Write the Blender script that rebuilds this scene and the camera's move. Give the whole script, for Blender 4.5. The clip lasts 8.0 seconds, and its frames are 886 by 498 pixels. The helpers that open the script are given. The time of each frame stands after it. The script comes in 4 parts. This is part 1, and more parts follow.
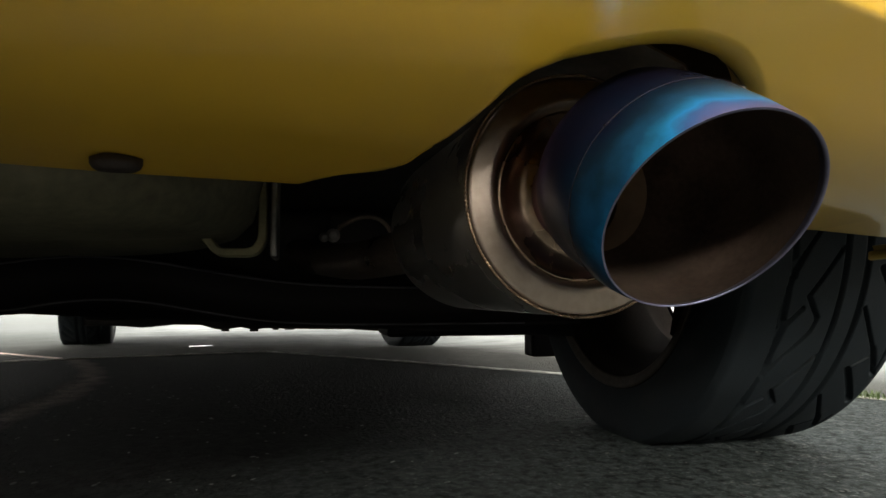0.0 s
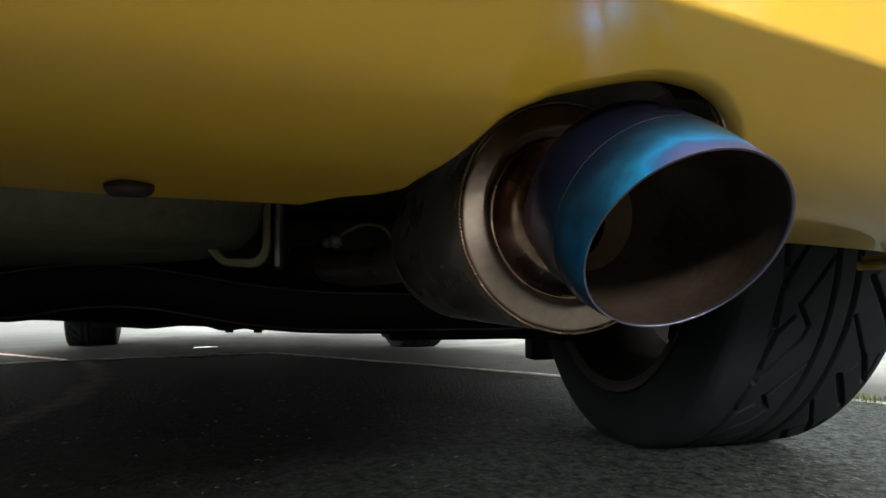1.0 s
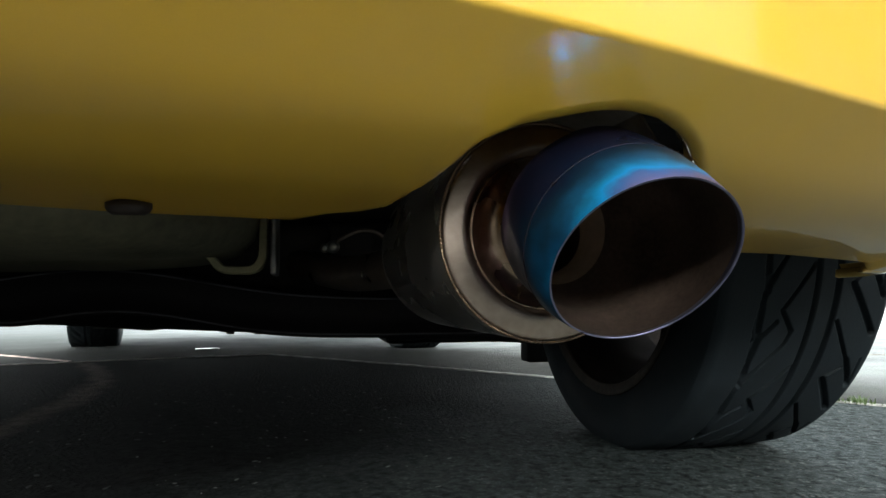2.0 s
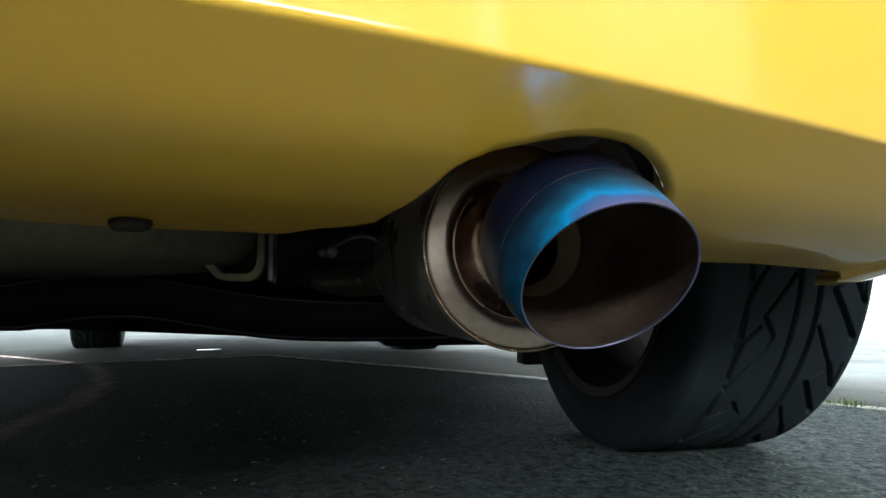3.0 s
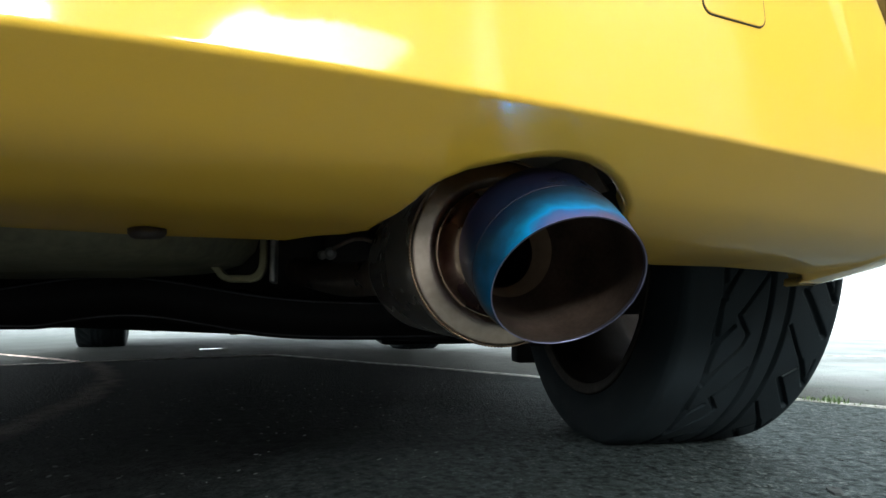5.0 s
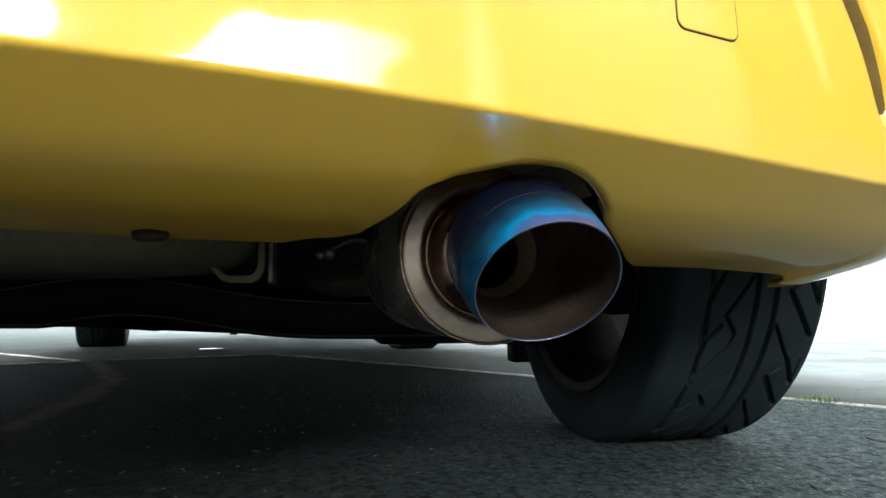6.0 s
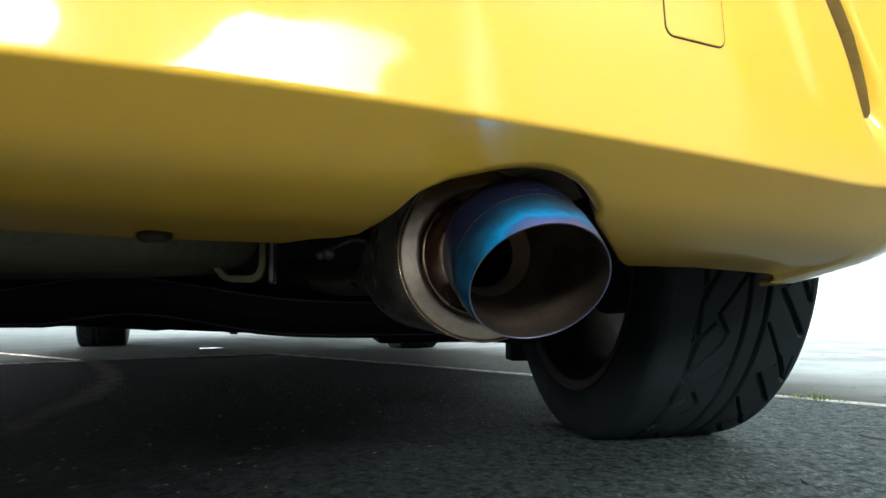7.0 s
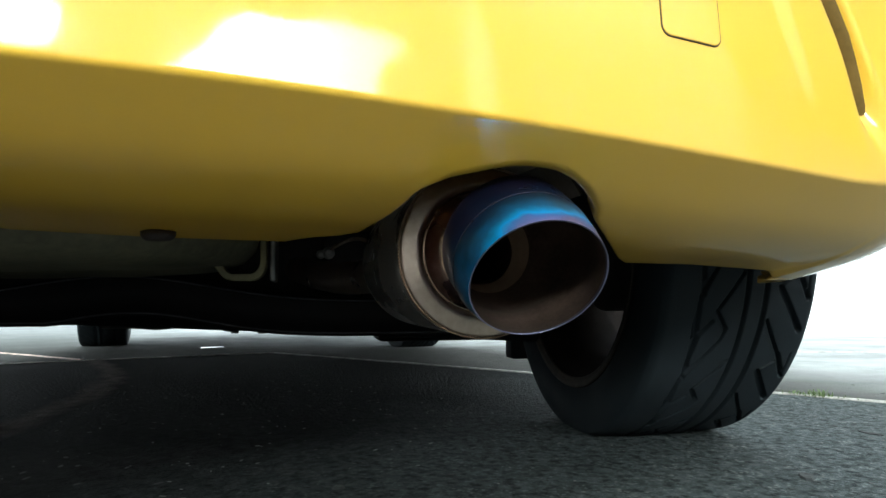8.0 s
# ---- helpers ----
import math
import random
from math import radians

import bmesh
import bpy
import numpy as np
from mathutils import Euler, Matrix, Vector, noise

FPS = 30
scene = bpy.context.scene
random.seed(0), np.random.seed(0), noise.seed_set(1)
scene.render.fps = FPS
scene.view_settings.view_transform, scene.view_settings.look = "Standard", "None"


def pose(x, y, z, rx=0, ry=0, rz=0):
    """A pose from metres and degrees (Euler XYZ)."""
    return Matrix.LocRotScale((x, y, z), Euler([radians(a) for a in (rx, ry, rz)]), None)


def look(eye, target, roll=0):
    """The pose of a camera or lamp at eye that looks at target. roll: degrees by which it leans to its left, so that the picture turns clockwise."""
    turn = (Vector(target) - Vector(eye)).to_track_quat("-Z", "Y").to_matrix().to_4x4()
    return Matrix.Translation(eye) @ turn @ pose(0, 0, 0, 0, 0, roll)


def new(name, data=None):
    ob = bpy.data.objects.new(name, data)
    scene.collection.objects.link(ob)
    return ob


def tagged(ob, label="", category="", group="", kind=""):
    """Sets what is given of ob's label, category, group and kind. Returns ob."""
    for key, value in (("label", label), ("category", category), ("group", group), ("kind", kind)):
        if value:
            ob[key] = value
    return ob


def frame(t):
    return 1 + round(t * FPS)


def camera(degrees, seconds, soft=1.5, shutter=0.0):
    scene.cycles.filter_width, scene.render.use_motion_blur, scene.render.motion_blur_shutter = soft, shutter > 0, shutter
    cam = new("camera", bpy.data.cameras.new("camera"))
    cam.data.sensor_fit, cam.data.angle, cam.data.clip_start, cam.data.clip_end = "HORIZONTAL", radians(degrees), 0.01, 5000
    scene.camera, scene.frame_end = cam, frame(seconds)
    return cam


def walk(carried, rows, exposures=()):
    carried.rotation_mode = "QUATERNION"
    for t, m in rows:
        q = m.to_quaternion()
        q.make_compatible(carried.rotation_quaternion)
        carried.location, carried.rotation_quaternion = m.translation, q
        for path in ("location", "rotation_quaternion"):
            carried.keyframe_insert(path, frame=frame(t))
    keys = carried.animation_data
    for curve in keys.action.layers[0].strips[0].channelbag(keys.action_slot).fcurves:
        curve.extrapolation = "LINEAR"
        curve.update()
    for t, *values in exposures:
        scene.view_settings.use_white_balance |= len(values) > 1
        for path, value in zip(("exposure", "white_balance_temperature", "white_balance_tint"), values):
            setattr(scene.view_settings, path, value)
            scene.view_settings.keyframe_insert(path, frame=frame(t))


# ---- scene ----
cam = camera(70.008, 8.0)
# seconds, x, y, z, yaw, pitch, lean; the car's rear axle stands over the origin and the car points along +y
ROWS = [
    (0.0, 0.2662, -0.8081, 0.1748, -11.67, 5.056, 0.272),
    (0.5, 0.2653, -0.8155, 0.1805, -11.5, 4.975, 0.355),
    (1.0, 0.2669, -0.8253, 0.1833, -11.365, 5.016, 0.255),
    (1.5, 0.27, -0.8349, 0.1856, -11.279, 5.038, 0.265),
    (3.0, 0.2793, -0.8674, 0.1945, -11.033, 5.087, 0.229),
    (3.5, 0.2814, -0.8763, 0.1955, -10.969, 5.1, 0.252),
    (4.0, 0.2827, -0.8871, 0.1967, -10.936, 5.083, 0.238),
    (4.5, 0.2818, -0.8975, 0.195, -10.913, 5.071, 0.232),
    (6.0, 0.2855, -0.9279, 0.1939, -10.897, 5.118, 0.151),
    (6.5, 0.2876, -0.935, 0.1932, -10.911, 5.059, 0.183),
    (7.0, 0.2854, -0.9399, 0.1934, -10.922, 5.071, 0.216),
    (7.5, 0.286, -0.9433, 0.1951, -10.894, 5.081, 0.185),
    (8.0, 0.2847, -0.9449, 0.192, -10.876, 4.976, 0.392),
]
walk(cam, [(t, pose(x, y, z, 90 + pitch, lean, yaw)) for t, x, y, z, yaw, pitch, lean in ROWS], [(0.0, 1.88, 7200, 8), (1.5, 1.97, 6600, 5), (3.0, 2.06, 6050, 1), (8.0, 2.06, 6050, 0)])


# ---- light ----
SUN_UP, SUN_AROUND = radians(31), radians(190)
world = bpy.data.worlds.new("sky")
scene.world = world
world.use_nodes = True
wn, wl = world.node_tree.nodes, world.node_tree.links
wn.clear()
sky = wn.new("ShaderNodeTexSky")
sky.sky_type, sky.sun_disc, sky.sun_elevation, sky.sun_rotation = "NISHITA", False, SUN_UP, SUN_AROUND
sky.air_density, sky.dust_density = 1.2, 7.0
# the place lies high, so the level of the sky is a little lower all round
aim = wn.new("ShaderNodeTexCoord")
level = wn.new("ShaderNodeMapping")
level.inputs["Location"].default_value = (0, 0, 0.13)
wl.new(aim.outputs["Generated"], level.inputs["Vector"])
wl.new(level.outputs["Vector"], sky.inputs["Vector"])
veil = wn.new("ShaderNodeHueSaturation")
veil.inputs["Saturation"].default_value = 0.14
back = wn.new("ShaderNodeBackground")
back.inputs["Strength"].default_value = 0.29
out = wn.new("ShaderNodeOutputWorld")
wl.new(sky.outputs["Color"], veil.inputs["Color"])
wl.new(veil.outputs["Color"], back.inputs["Color"])
wl.new(back.outputs["Background"], out.inputs["Surface"])

sun = new("sun", bpy.data.lights.new("sun", "SUN"))
sun.data.energy, sun.data.angle, sun.data.color = 0.3, radians(14), (1.0, 0.97, 0.93)
away = Vector((math.sin(SUN_AROUND) * math.cos(SUN_UP), math.cos(SUN_AROUND) * math.cos(SUN_UP), math.sin(SUN_UP)))
sun.matrix_world = look(away * 30, (0, 0, 0))


# ---- materials ----
def material(name, colour, rough=0.5, metal=0.0, vary=0.0, grain=0.0, grain_size=200.0, wear_size=6.0, coat=0.0, rough_vary=0.0, bump_far=0.001, spec=0.5, dark=None):
    """A surface with variation at two scales: stains of wear_size and grain of grain_size (per metre), with bump."""
    m = bpy.data.materials.new(name)
    m.use_nodes = True
    n, l = m.node_tree.nodes, m.node_tree.links
    b = n["Principled BSDF"]
    b.inputs["Base Color"].default_value = (*colour, 1)
    b.inputs["Roughness"].default_value, b.inputs["Metallic"].default_value = rough, metal
    b.inputs["Coat Weight"].default_value, b.inputs["Coat Roughness"].default_value, b.inputs["Coat IOR"].default_value = coat, 0.03, 1.7
    b.inputs["Specular IOR Level"].default_value = spec
    co = n.new("ShaderNodeTexCoord")
    big = n.new("ShaderNodeTexNoise")
    big.inputs["Scale"].default_value, big.inputs["Detail"].default_value = wear_size, 8.0
    l.new(co.outputs["Object"], big.inputs["Vector"])
    fine = n.new("ShaderNodeTexNoise")
    fine.inputs["Scale"].default_value, fine.inputs["Detail"].default_value = grain_size, 4.0
    l.new(co.outputs["Object"], fine.inputs["Vector"])
    if vary:
        both = n.new("ShaderNodeMath")
        both.operation = "MULTIPLY_ADD"
        l.new(fine.outputs["Fac"], both.inputs[0])
        both.inputs[1].default_value = 0.4
        l.new(big.outputs["Fac"], both.inputs[2])
        ramp = n.new("ShaderNodeMapRange")
        ramp.inputs["From Min"].default_value, ramp.inputs["From Max"].default_value = 0.45, 0.95
        l.new(both.outputs["Value"], ramp.inputs["Value"])
        mix = n.new("ShaderNodeMix")
        mix.data_type = "RGBA"
        low = dark or tuple(c * (1 - vary) for c in colour)
        mix.inputs["A"].default_value = (*low, 1)
        mix.inputs["B"].default_value = (*[min(1, c * (1 + vary * 0.6)) for c in colour], 1)
        l.new(ramp.outputs["Result"], mix.inputs["Factor"])
        l.new(mix.outputs["Result"], b.inputs["Base Color"])
    if rough_vary:
        rr = n.new("ShaderNodeMapRange")
        rr.inputs["From Min"].default_value, rr.inputs["From Max"].default_value = 0.3, 0.7
        rr.inputs["To Min"].default_value, rr.inputs["To Max"].default_value = max(0.02, rough - rough_vary), min(1, rough + rough_vary)
        l.new(big.outputs["Fac"], rr.inputs["Value"])
        l.new(rr.outputs["Result"], b.inputs["Roughness"])
    if grain:
        bump = n.new("ShaderNodeBump")
        bump.inputs["Strength"].default_value, bump.inputs["Distance"].default_value = grain, bump_far
        l.new(fine.outputs["Fac"], bump.inputs["Height"])
        l.new(bump.outputs["Normal"], b.inputs["Normal"])
    return m


def brushed(name, colour, rough, around=600.0, along=6.0, metal=1.0, vary=0.12):
    """Turned or brushed metal: fine streaks round the local z axis."""
    m = material(name, colour, rough, metal, vary=vary, rough_vary=0.05, wear_size=14.0)
    n, l = m.node_tree.nodes, m.node_tree.links
    co = n.new("ShaderNodeTexCoord")
    mp = n.new("ShaderNodeMapping")
    mp.inputs["Scale"].default_value = (along, along, around)
    l.new(co.outputs["Object"], mp.inputs["Vector"])
    tex = n.new("ShaderNodeTexNoise")
    tex.inputs["Scale"].default_value, tex.inputs["Detail"].default_value = 1.0, 5.0
    l.new(mp.outputs["Vector"], tex.inputs["Vector"])
    bump = n.new("ShaderNodeBump")
    bump.inputs["Strength"].default_value, bump.inputs["Distance"].default_value = 0.12, 0.0003
    l.new(tex.outputs["Fac"], bump.inputs["Height"])
    l.new(bump.outputs["Normal"], n["Principled BSDF"].inputs["Normal"])
    return m


def tempered(name, stops, low, high, rough=0.2, slant=0.0):
    """Heat-tinted metal: colours of temper along the local z axis from low to high, a little ragged, in bands cut on a slant."""
    m = brushed(name, (0.5, 0.5, 0.5), rough)
    n, l = m.node_tree.nodes, m.node_tree.links
    co = n.new("ShaderNodeTexCoord")
    xyz = n.new("ShaderNodeSeparateXYZ")
    l.new(co.outputs["Object"], xyz.inputs["Vector"])
    tex = n.new("ShaderNodeTexNoise")
    tex.inputs["Scale"].default_value, tex.inputs["Detail"].default_value = 26.0, 7.0
    l.new(co.outputs["Object"], tex.inputs["Vector"])
    add = n.new("ShaderNodeMath")
    add.operation = "MULTIPLY_ADD"
    l.new(tex.outputs["Fac"], add.inputs[0])
    add.inputs[1].default_value = 0.080
    drift = n.new("ShaderNodeMath")
    drift.operation = "MULTIPLY_ADD"
    l.new(xyz.outputs["X"], drift.inputs[0])
    drift.inputs[1].default_value = -0.36
    tilt = n.new("ShaderNodeMath")
    tilt.operation = "MULTIPLY_ADD"
    l.new(xyz.outputs["Y"], tilt.inputs[0])
    tilt.inputs[1].default_value = -slant
    l.new(xyz.outputs["Z"], tilt.inputs[2])
    l.new(tilt.outputs["Value"], drift.inputs[2])
    l.new(drift.outputs["Value"], add.inputs[2])
    rng = n.new("ShaderNodeMapRange")
    rng.inputs["From Min"].default_value, rng.inputs["From Max"].default_value = low + 0.040, high + 0.040
    l.new(add.outputs["Value"], rng.inputs["Value"])
    ramp = n.new("ShaderNodeValToRGB")
    while len(ramp.color_ramp.elements) < len(stops):
        ramp.color_ramp.elements.new(0.5)
    for e, (at, colour) in zip(ramp.color_ramp.elements, stops):
        e.position, e.color = at, (*colour, 1)
    l.new(rng.outputs["Result"], ramp.inputs["Fac"])
    l.new(ramp.outputs["Color"], n["Principled BSDF"].inputs["Base Color"])
    return m


PAINT = material("yellow_paint", (0.80, 0.49, 0.046), 0.34, vary=0.05, coat=1.0, wear_size=3.0, grain_size=1400.0, grain=0.03, bump_far=0.0003, spec=0.15)


def dust_over(m):
    """A thin uneven film of road dust on glossy paint."""
    n, l = m.node_tree.nodes, m.node_tree.links
    b = n["Principled BSDF"]
    co = n.new("ShaderNodeTexCoord")
    film = n.new("ShaderNodeTexNoise")
    film.inputs["Scale"].default_value, film.inputs["Detail"].default_value, film.inputs["Roughness"].default_value = 9.0, 12.0, 0.72
    l.new(co.outputs["Object"], film.inputs["Vector"])
    amount = n.new("ShaderNodeMapRange")
    amount.inputs["From Min"].default_value, amount.inputs["From Max"].default_value, amount.inputs["To Max"].default_value = 0.48, 0.75, 0.09
    l.new(film.outputs["Fac"], amount.inputs["Value"])
    # more of it towards the wheel, which throws it up
    place = n.new("ShaderNodeSeparateXYZ")
    l.new(co.outputs["Object"], place.inputs["Vector"])
    thrown = n.new("ShaderNodeMapRange")
    thrown.inputs["From Min"].default_value, thrown.inputs["From Max"].default_value, thrown.inputs["To Max"].default_value = 0.40, 0.80, 0.32
    l.new(place.outputs["X"], thrown.inputs["Value"])
    low = n.new("ShaderNodeMapRange")
    low.inputs["From Min"].default_value, low.inputs["From Max"].default_value = 0.31, 0.26
    l.new(place.outputs["Z"], low.inputs["Value"])
    spray = n.new("ShaderNodeMath")
    spray.operation = "MULTIPLY"
    l.new(thrown.outputs["Result"], spray.inputs[0])
    l.new(low.outputs["Result"], spray.inputs[1])
    both = n.new("ShaderNodeMath")
    both.operation = "ADD"
    l.new(amount.outputs["Result"], both.inputs[0])
    l.new(spray.outputs["Value"], both.inputs[1])
    mix = n.new("ShaderNodeMix")
    mix.data_type = "RGBA"
    l.new(both.outputs["Value"], mix.inputs["Factor"])
    l.new(b.inputs["Base Color"].links[0].from_socket, mix.inputs["A"])
    mix.inputs["B"].default_value = (0.50, 0.42, 0.32, 1)
    l.new(mix.outputs["Result"], b.inputs["Base Color"])
    gloss = n.new("ShaderNodeMapRange")
    gloss.inputs["From Min"].default_value, gloss.inputs["From Max"].default_value = 0.40, 0.75
    gloss.inputs["To Min"].default_value, gloss.inputs["To Max"].default_value = 0.04, 0.16
    l.new(film.outputs["Fac"], gloss.inputs["Value"])
    l.new(gloss.outputs["Result"], b.inputs["Coat Roughness"])


dust_over(PAINT)
BLACK_PLASTIC = material("black_plastic", (0.012, 0.012, 0.013), 0.45, vary=0.4, grain=0.3, grain_size=900.0)
GAP = material("dirty_gap", (0.060, 0.040, 0.014), 0.8, vary=0.3)
PLUG_RUBBER = material("brown_black_rubber", (0.020, 0.013, 0.011), 0.6, vary=0.5, grain=0.4, grain_size=500.0, wear_size=60.0)
UNDERSEAL = material("black_underseal", (0.035, 0.030, 0.028), 0.6, vary=0.5, grain=0.5, grain_size=160.0, wear_size=9.0, dark=(0.006, 0.006, 0.006))
TUB_PAINT = material("grey_olive_underbody", (0.165, 0.157, 0.102), 0.6, vary=0.5, grain=0.3, grain_size=120.0, wear_size=7.0, dark=(0.05, 0.047, 0.033))
BEAM_PAINT = material("black_beam_paint", (0.009, 0.008, 0.009), 0.55, vary=0.4, grain=0.2, grain_size=220.0, spec=0.2)
RUBBER = material("tyre_rubber", (0.0145, 0.0205, 0.0255), 0.75, spec=0.25, vary=0.45, grain=0.35, grain_size=700.0, wear_size=16.0, rough_vary=0.12)
RIM_PAINT = material("dark_grey_rim", (0.024, 0.020, 0.018), 0.85, spec=0.04, metal=0.0, vary=0.4, grain=0.1, grain_size=300.0, wear_size=12.0)
RUST = material("brown_rust_film", (0.050, 0.037, 0.027), 0.7, vary=0.5, grain=0.4, wear_size=60.0)
HOOK_PAINT = material("dusty_cream_steel", (0.28, 0.26, 0.15), 0.6, vary=0.4, grain=0.3, grain_size=260.0, wear_size=30.0)
ZINC = material("dull_zinc", (0.70, 0.67, 0.65), 0.38, metal=0.6, vary=0.4, grain=0.1, wear_size=40.0)
BRACKET = material("dull_bracket_steel", (0.26, 0.25, 0.24), 0.4, metal=0.8, vary=0.6, wear_size=30.0)
STEEL = brushed("brushed_stainless", (0.60, 0.545, 0.49), 0.28, metal=0.92)
CAP_STEEL = brushed("dished_stainless_cap", (0.37, 0.310, 0.258), 0.33, around=40.0, along=90.0, vary=0.45)
WELD = material("tig_weld_bead", (0.24, 0.165, 0.11), 0.42, metal=0.6, vary=0.5, wear_size=120.0)
BEIGE = material("beige_steel_band", (0.36, 0.265, 0.185), 0.5, metal=0.2, vary=0.3, wear_size=30.0)
SOOT = material("brown_sooted_steel", (0.118, 0.084, 0.066), 0.45, metal=0.6, vary=0.65, grain=0.1, wear_size=34.0, grain_size=400.0)
DISH = material("bronze_tinted_steel", (0.40, 0.30, 0.22), 0.3, metal=1.0, vary=0.5, wear_size=40.0, rough_vary=0.1)
# temper colours; the greyed last stops also hold the sky's reflection by the rim
TITANIUM = tempered("blued_titanium", ((0.0, (0.30, 0.18, 0.13)), (0.10, (0.20, 0.09, 0.14)), (0.20, (0.085, 0.055, 0.13)), (0.30, (0.022, 0.020, 0.046)), (0.44, (0.010, 0.022, 0.058)), (0.55, (0.008, 0.038, 0.080)), (0.65, (0.011, 0.115, 0.26)), (0.745, (0.014, 0.34, 0.78)), (0.80, (0.06, 0.16, 0.46)), (0.86, (0.15, 0.135, 0.30)), (1.0, (0.23, 0.18, 0.24))), -0.110, 0.030, 0.31, 0.475)
RIM_EDGE = material("grey_blue_cut_edge", (0.23, 0.235, 0.35), 0.35, metal=0.9, vary=0.3, wear_size=60.0)
TIP_WELD = material("brown_tip_weld", (0.040, 0.030, 0.032), 0.6, metal=0.6, vary=0.4, wear_size=200.0)
PIPE_STEEL = material("dull_brown_pipe_steel", (0.34, 0.27, 0.22), 0.36, metal=0.6, vary=0.5, wear_size=20.0, rough_vary=0.1)
TITANIUM.node_tree.nodes["Principled BSDF"].inputs["Metallic"].default_value = 0.65
CHIP_DARK = material("bitumen_flake", (0.024, 0.028, 0.028), 0.85, vary=0.4, wear_size=60.0)
CHIP_PALE = material("pale_stone_chip", (0.15, 0.16, 0.155), 0.8, vary=0.5, wear_size=40.0)
WATER = material("standing_water", (0.02, 0.02, 0.02), 0.04, vary=0.1)
SHIELD = material("dark_heat_shield", (0.24, 0.21, 0.18), 0.5, metal=0.5, vary=0.5, wear_size=18.0)
CHANNEL_SHADE = material("brown_channel_shade", (0.13, 0.082, 0.022), 0.9, spec=0.1, vary=0.3, wear_size=30.0)
EDGE_GLINT = material("edge_glint_grey", (0.068, 0.068, 0.080), 0.6, vary=0.6, wear_size=14.0)
GRASS = material("grass_blades", (0.11, 0.17, 0.055), 0.6, vary=0.4, wear_size=80.0)


def ground_material():
    """Old grey asphalt with pale grit and stains; the paving beyond the seam is a paler, browner concrete."""
    m = bpy.data.materials.new("worn_asphalt")
    m.use_nodes = True
    n, l = m.node_tree.nodes, m.node_tree.links
    b = n["Principled BSDF"]
    co = n.new("ShaderNodeTexCoord")

    def noise_of(scale, detail=6.0, rough=0.6):
        t = n.new("ShaderNodeTexNoise")
        t.inputs["Scale"].default_value, t.inputs["Detail"].default_value, t.inputs["Roughness"].default_value = scale, detail, rough
        l.new(co.outputs["Object"], t.inputs["Vector"])
        return t.outputs["Fac"]

    def ramp_of(value, a, c):
        r = n.new("ShaderNodeMapRange")
        r.inputs["From Min"].default_value, r.inputs["From Max"].default_value = a, c
        l.new(value, r.inputs["Value"])
        return r.outputs["Result"]

    def mix_of(fac, a, c):
        x = n.new("ShaderNodeMix")
        x.data_type = "RGBA"
        for slot, v in (("A", a), ("B", c)):
            if isinstance(v, tuple):
                x.inputs[slot].default_value = (*v, 1)
            else:
                l.new(v, x.inputs[slot])
        l.new(fac, x.inputs["Factor"])
        return x.outputs["Result"]

    def math_of(op, a, c=0.0, e=0.0):
        x = n.new("ShaderNodeMath")
        x.operation = op
        for k, v in enumerate((a, c, e)):
            if isinstance(v, float):
                x.inputs[k].default_value = v
            else:
                l.new(v, x.inputs[k])
        return x.outputs["Value"]

    stains = ramp_of(noise_of(2.2, 8.0), 0.35, 0.68)
    blotch = ramp_of(noise_of(14.0, 8.0, 0.7), 0.3, 0.7)
    flakes = ramp_of(noise_of(48.0, 7.0, 0.75), 0.40, 0.66)
    near = mix_of(blotch, (0.033, 0.040, 0.041), (0.068, 0.080, 0.081))
    near = mix_of(math_of("MULTIPLY", stains, 0.6), near, (0.068, 0.088, 0.090))
    near = mix_of(math_of("MULTIPLY", flakes, 0.45), near, (0.19, 0.22, 0.218))
    grit = n.new("ShaderNodeTexVoronoi")
    grit.inputs["Scale"].default_value = 130.0
    l.new(co.outputs["Object"], grit.inputs["Vector"])
    tone = n.new("ShaderNodeSeparateColor")
    l.new(grit.outputs["Color"], tone.inputs["Color"])
    near = mix_of(math_of("MULTIPLY", ramp_of(tone.outputs["Red"], 0.45, 1.0), 0.5), near, (0.014, 0.019, 0.020))
    pale = math_of("MULTIPLY", ramp_of(grit.outputs["Distance"], 0.42, 0.22), ramp_of(noise_of(26.0, 5.0), 0.52, 0.66))
    near = mix_of(math_of("MULTIPLY", ramp_of(noise_of(150.0, 4.0, 0.65), 0.54, 0.64), 0.65), near, (0.22, 0.26, 0.26))
    near = mix_of(math_of("MULTIPLY", ramp_of(noise_of(75.0, 4.0, 0.6), 0.53, 0.62), 0.8), near, (0.012, 0.016, 0.017))
    near = mix_of(math_of("MULTIPLY", pale, 0.8), near, (0.22, 0.24, 0.235))
    # a curved tide mark of dried dust
    place = n.new("ShaderNodeSeparateXYZ")
    l.new(co.outputs["Object"], place.inputs["Vector"])
    up = math_of("MAXIMUM", math_of("SUBTRACT", place.outputs["Y"], 0.42), 0.0)
    across_mark = math_of("ADD", math_of("ADD", place.outputs["X"], 0.205), math_of("MULTIPLY", math_of("MULTIPLY", up, up), 0.25))
    wander = math_of("MULTIPLY", math_of("SUBTRACT", noise_of(9.0, 5.0), 0.5), 0.10)
    mark = ramp_of(math_of("ABSOLUTE", math_of("ADD", across_mark, wander)), 0.045, 0.008)
    ends = math_of("MULTIPLY", ramp_of(place.outputs["Y"], 0.02, 0.22), ramp_of(place.outputs["Y"], 1.72, 1.5))
    mark = math_of("MULTIPLY", math_of("MULTIPLY", mark, ends), ramp_of(noise_of(30.0, 6.0, 0.7), 0.25, 0.62))
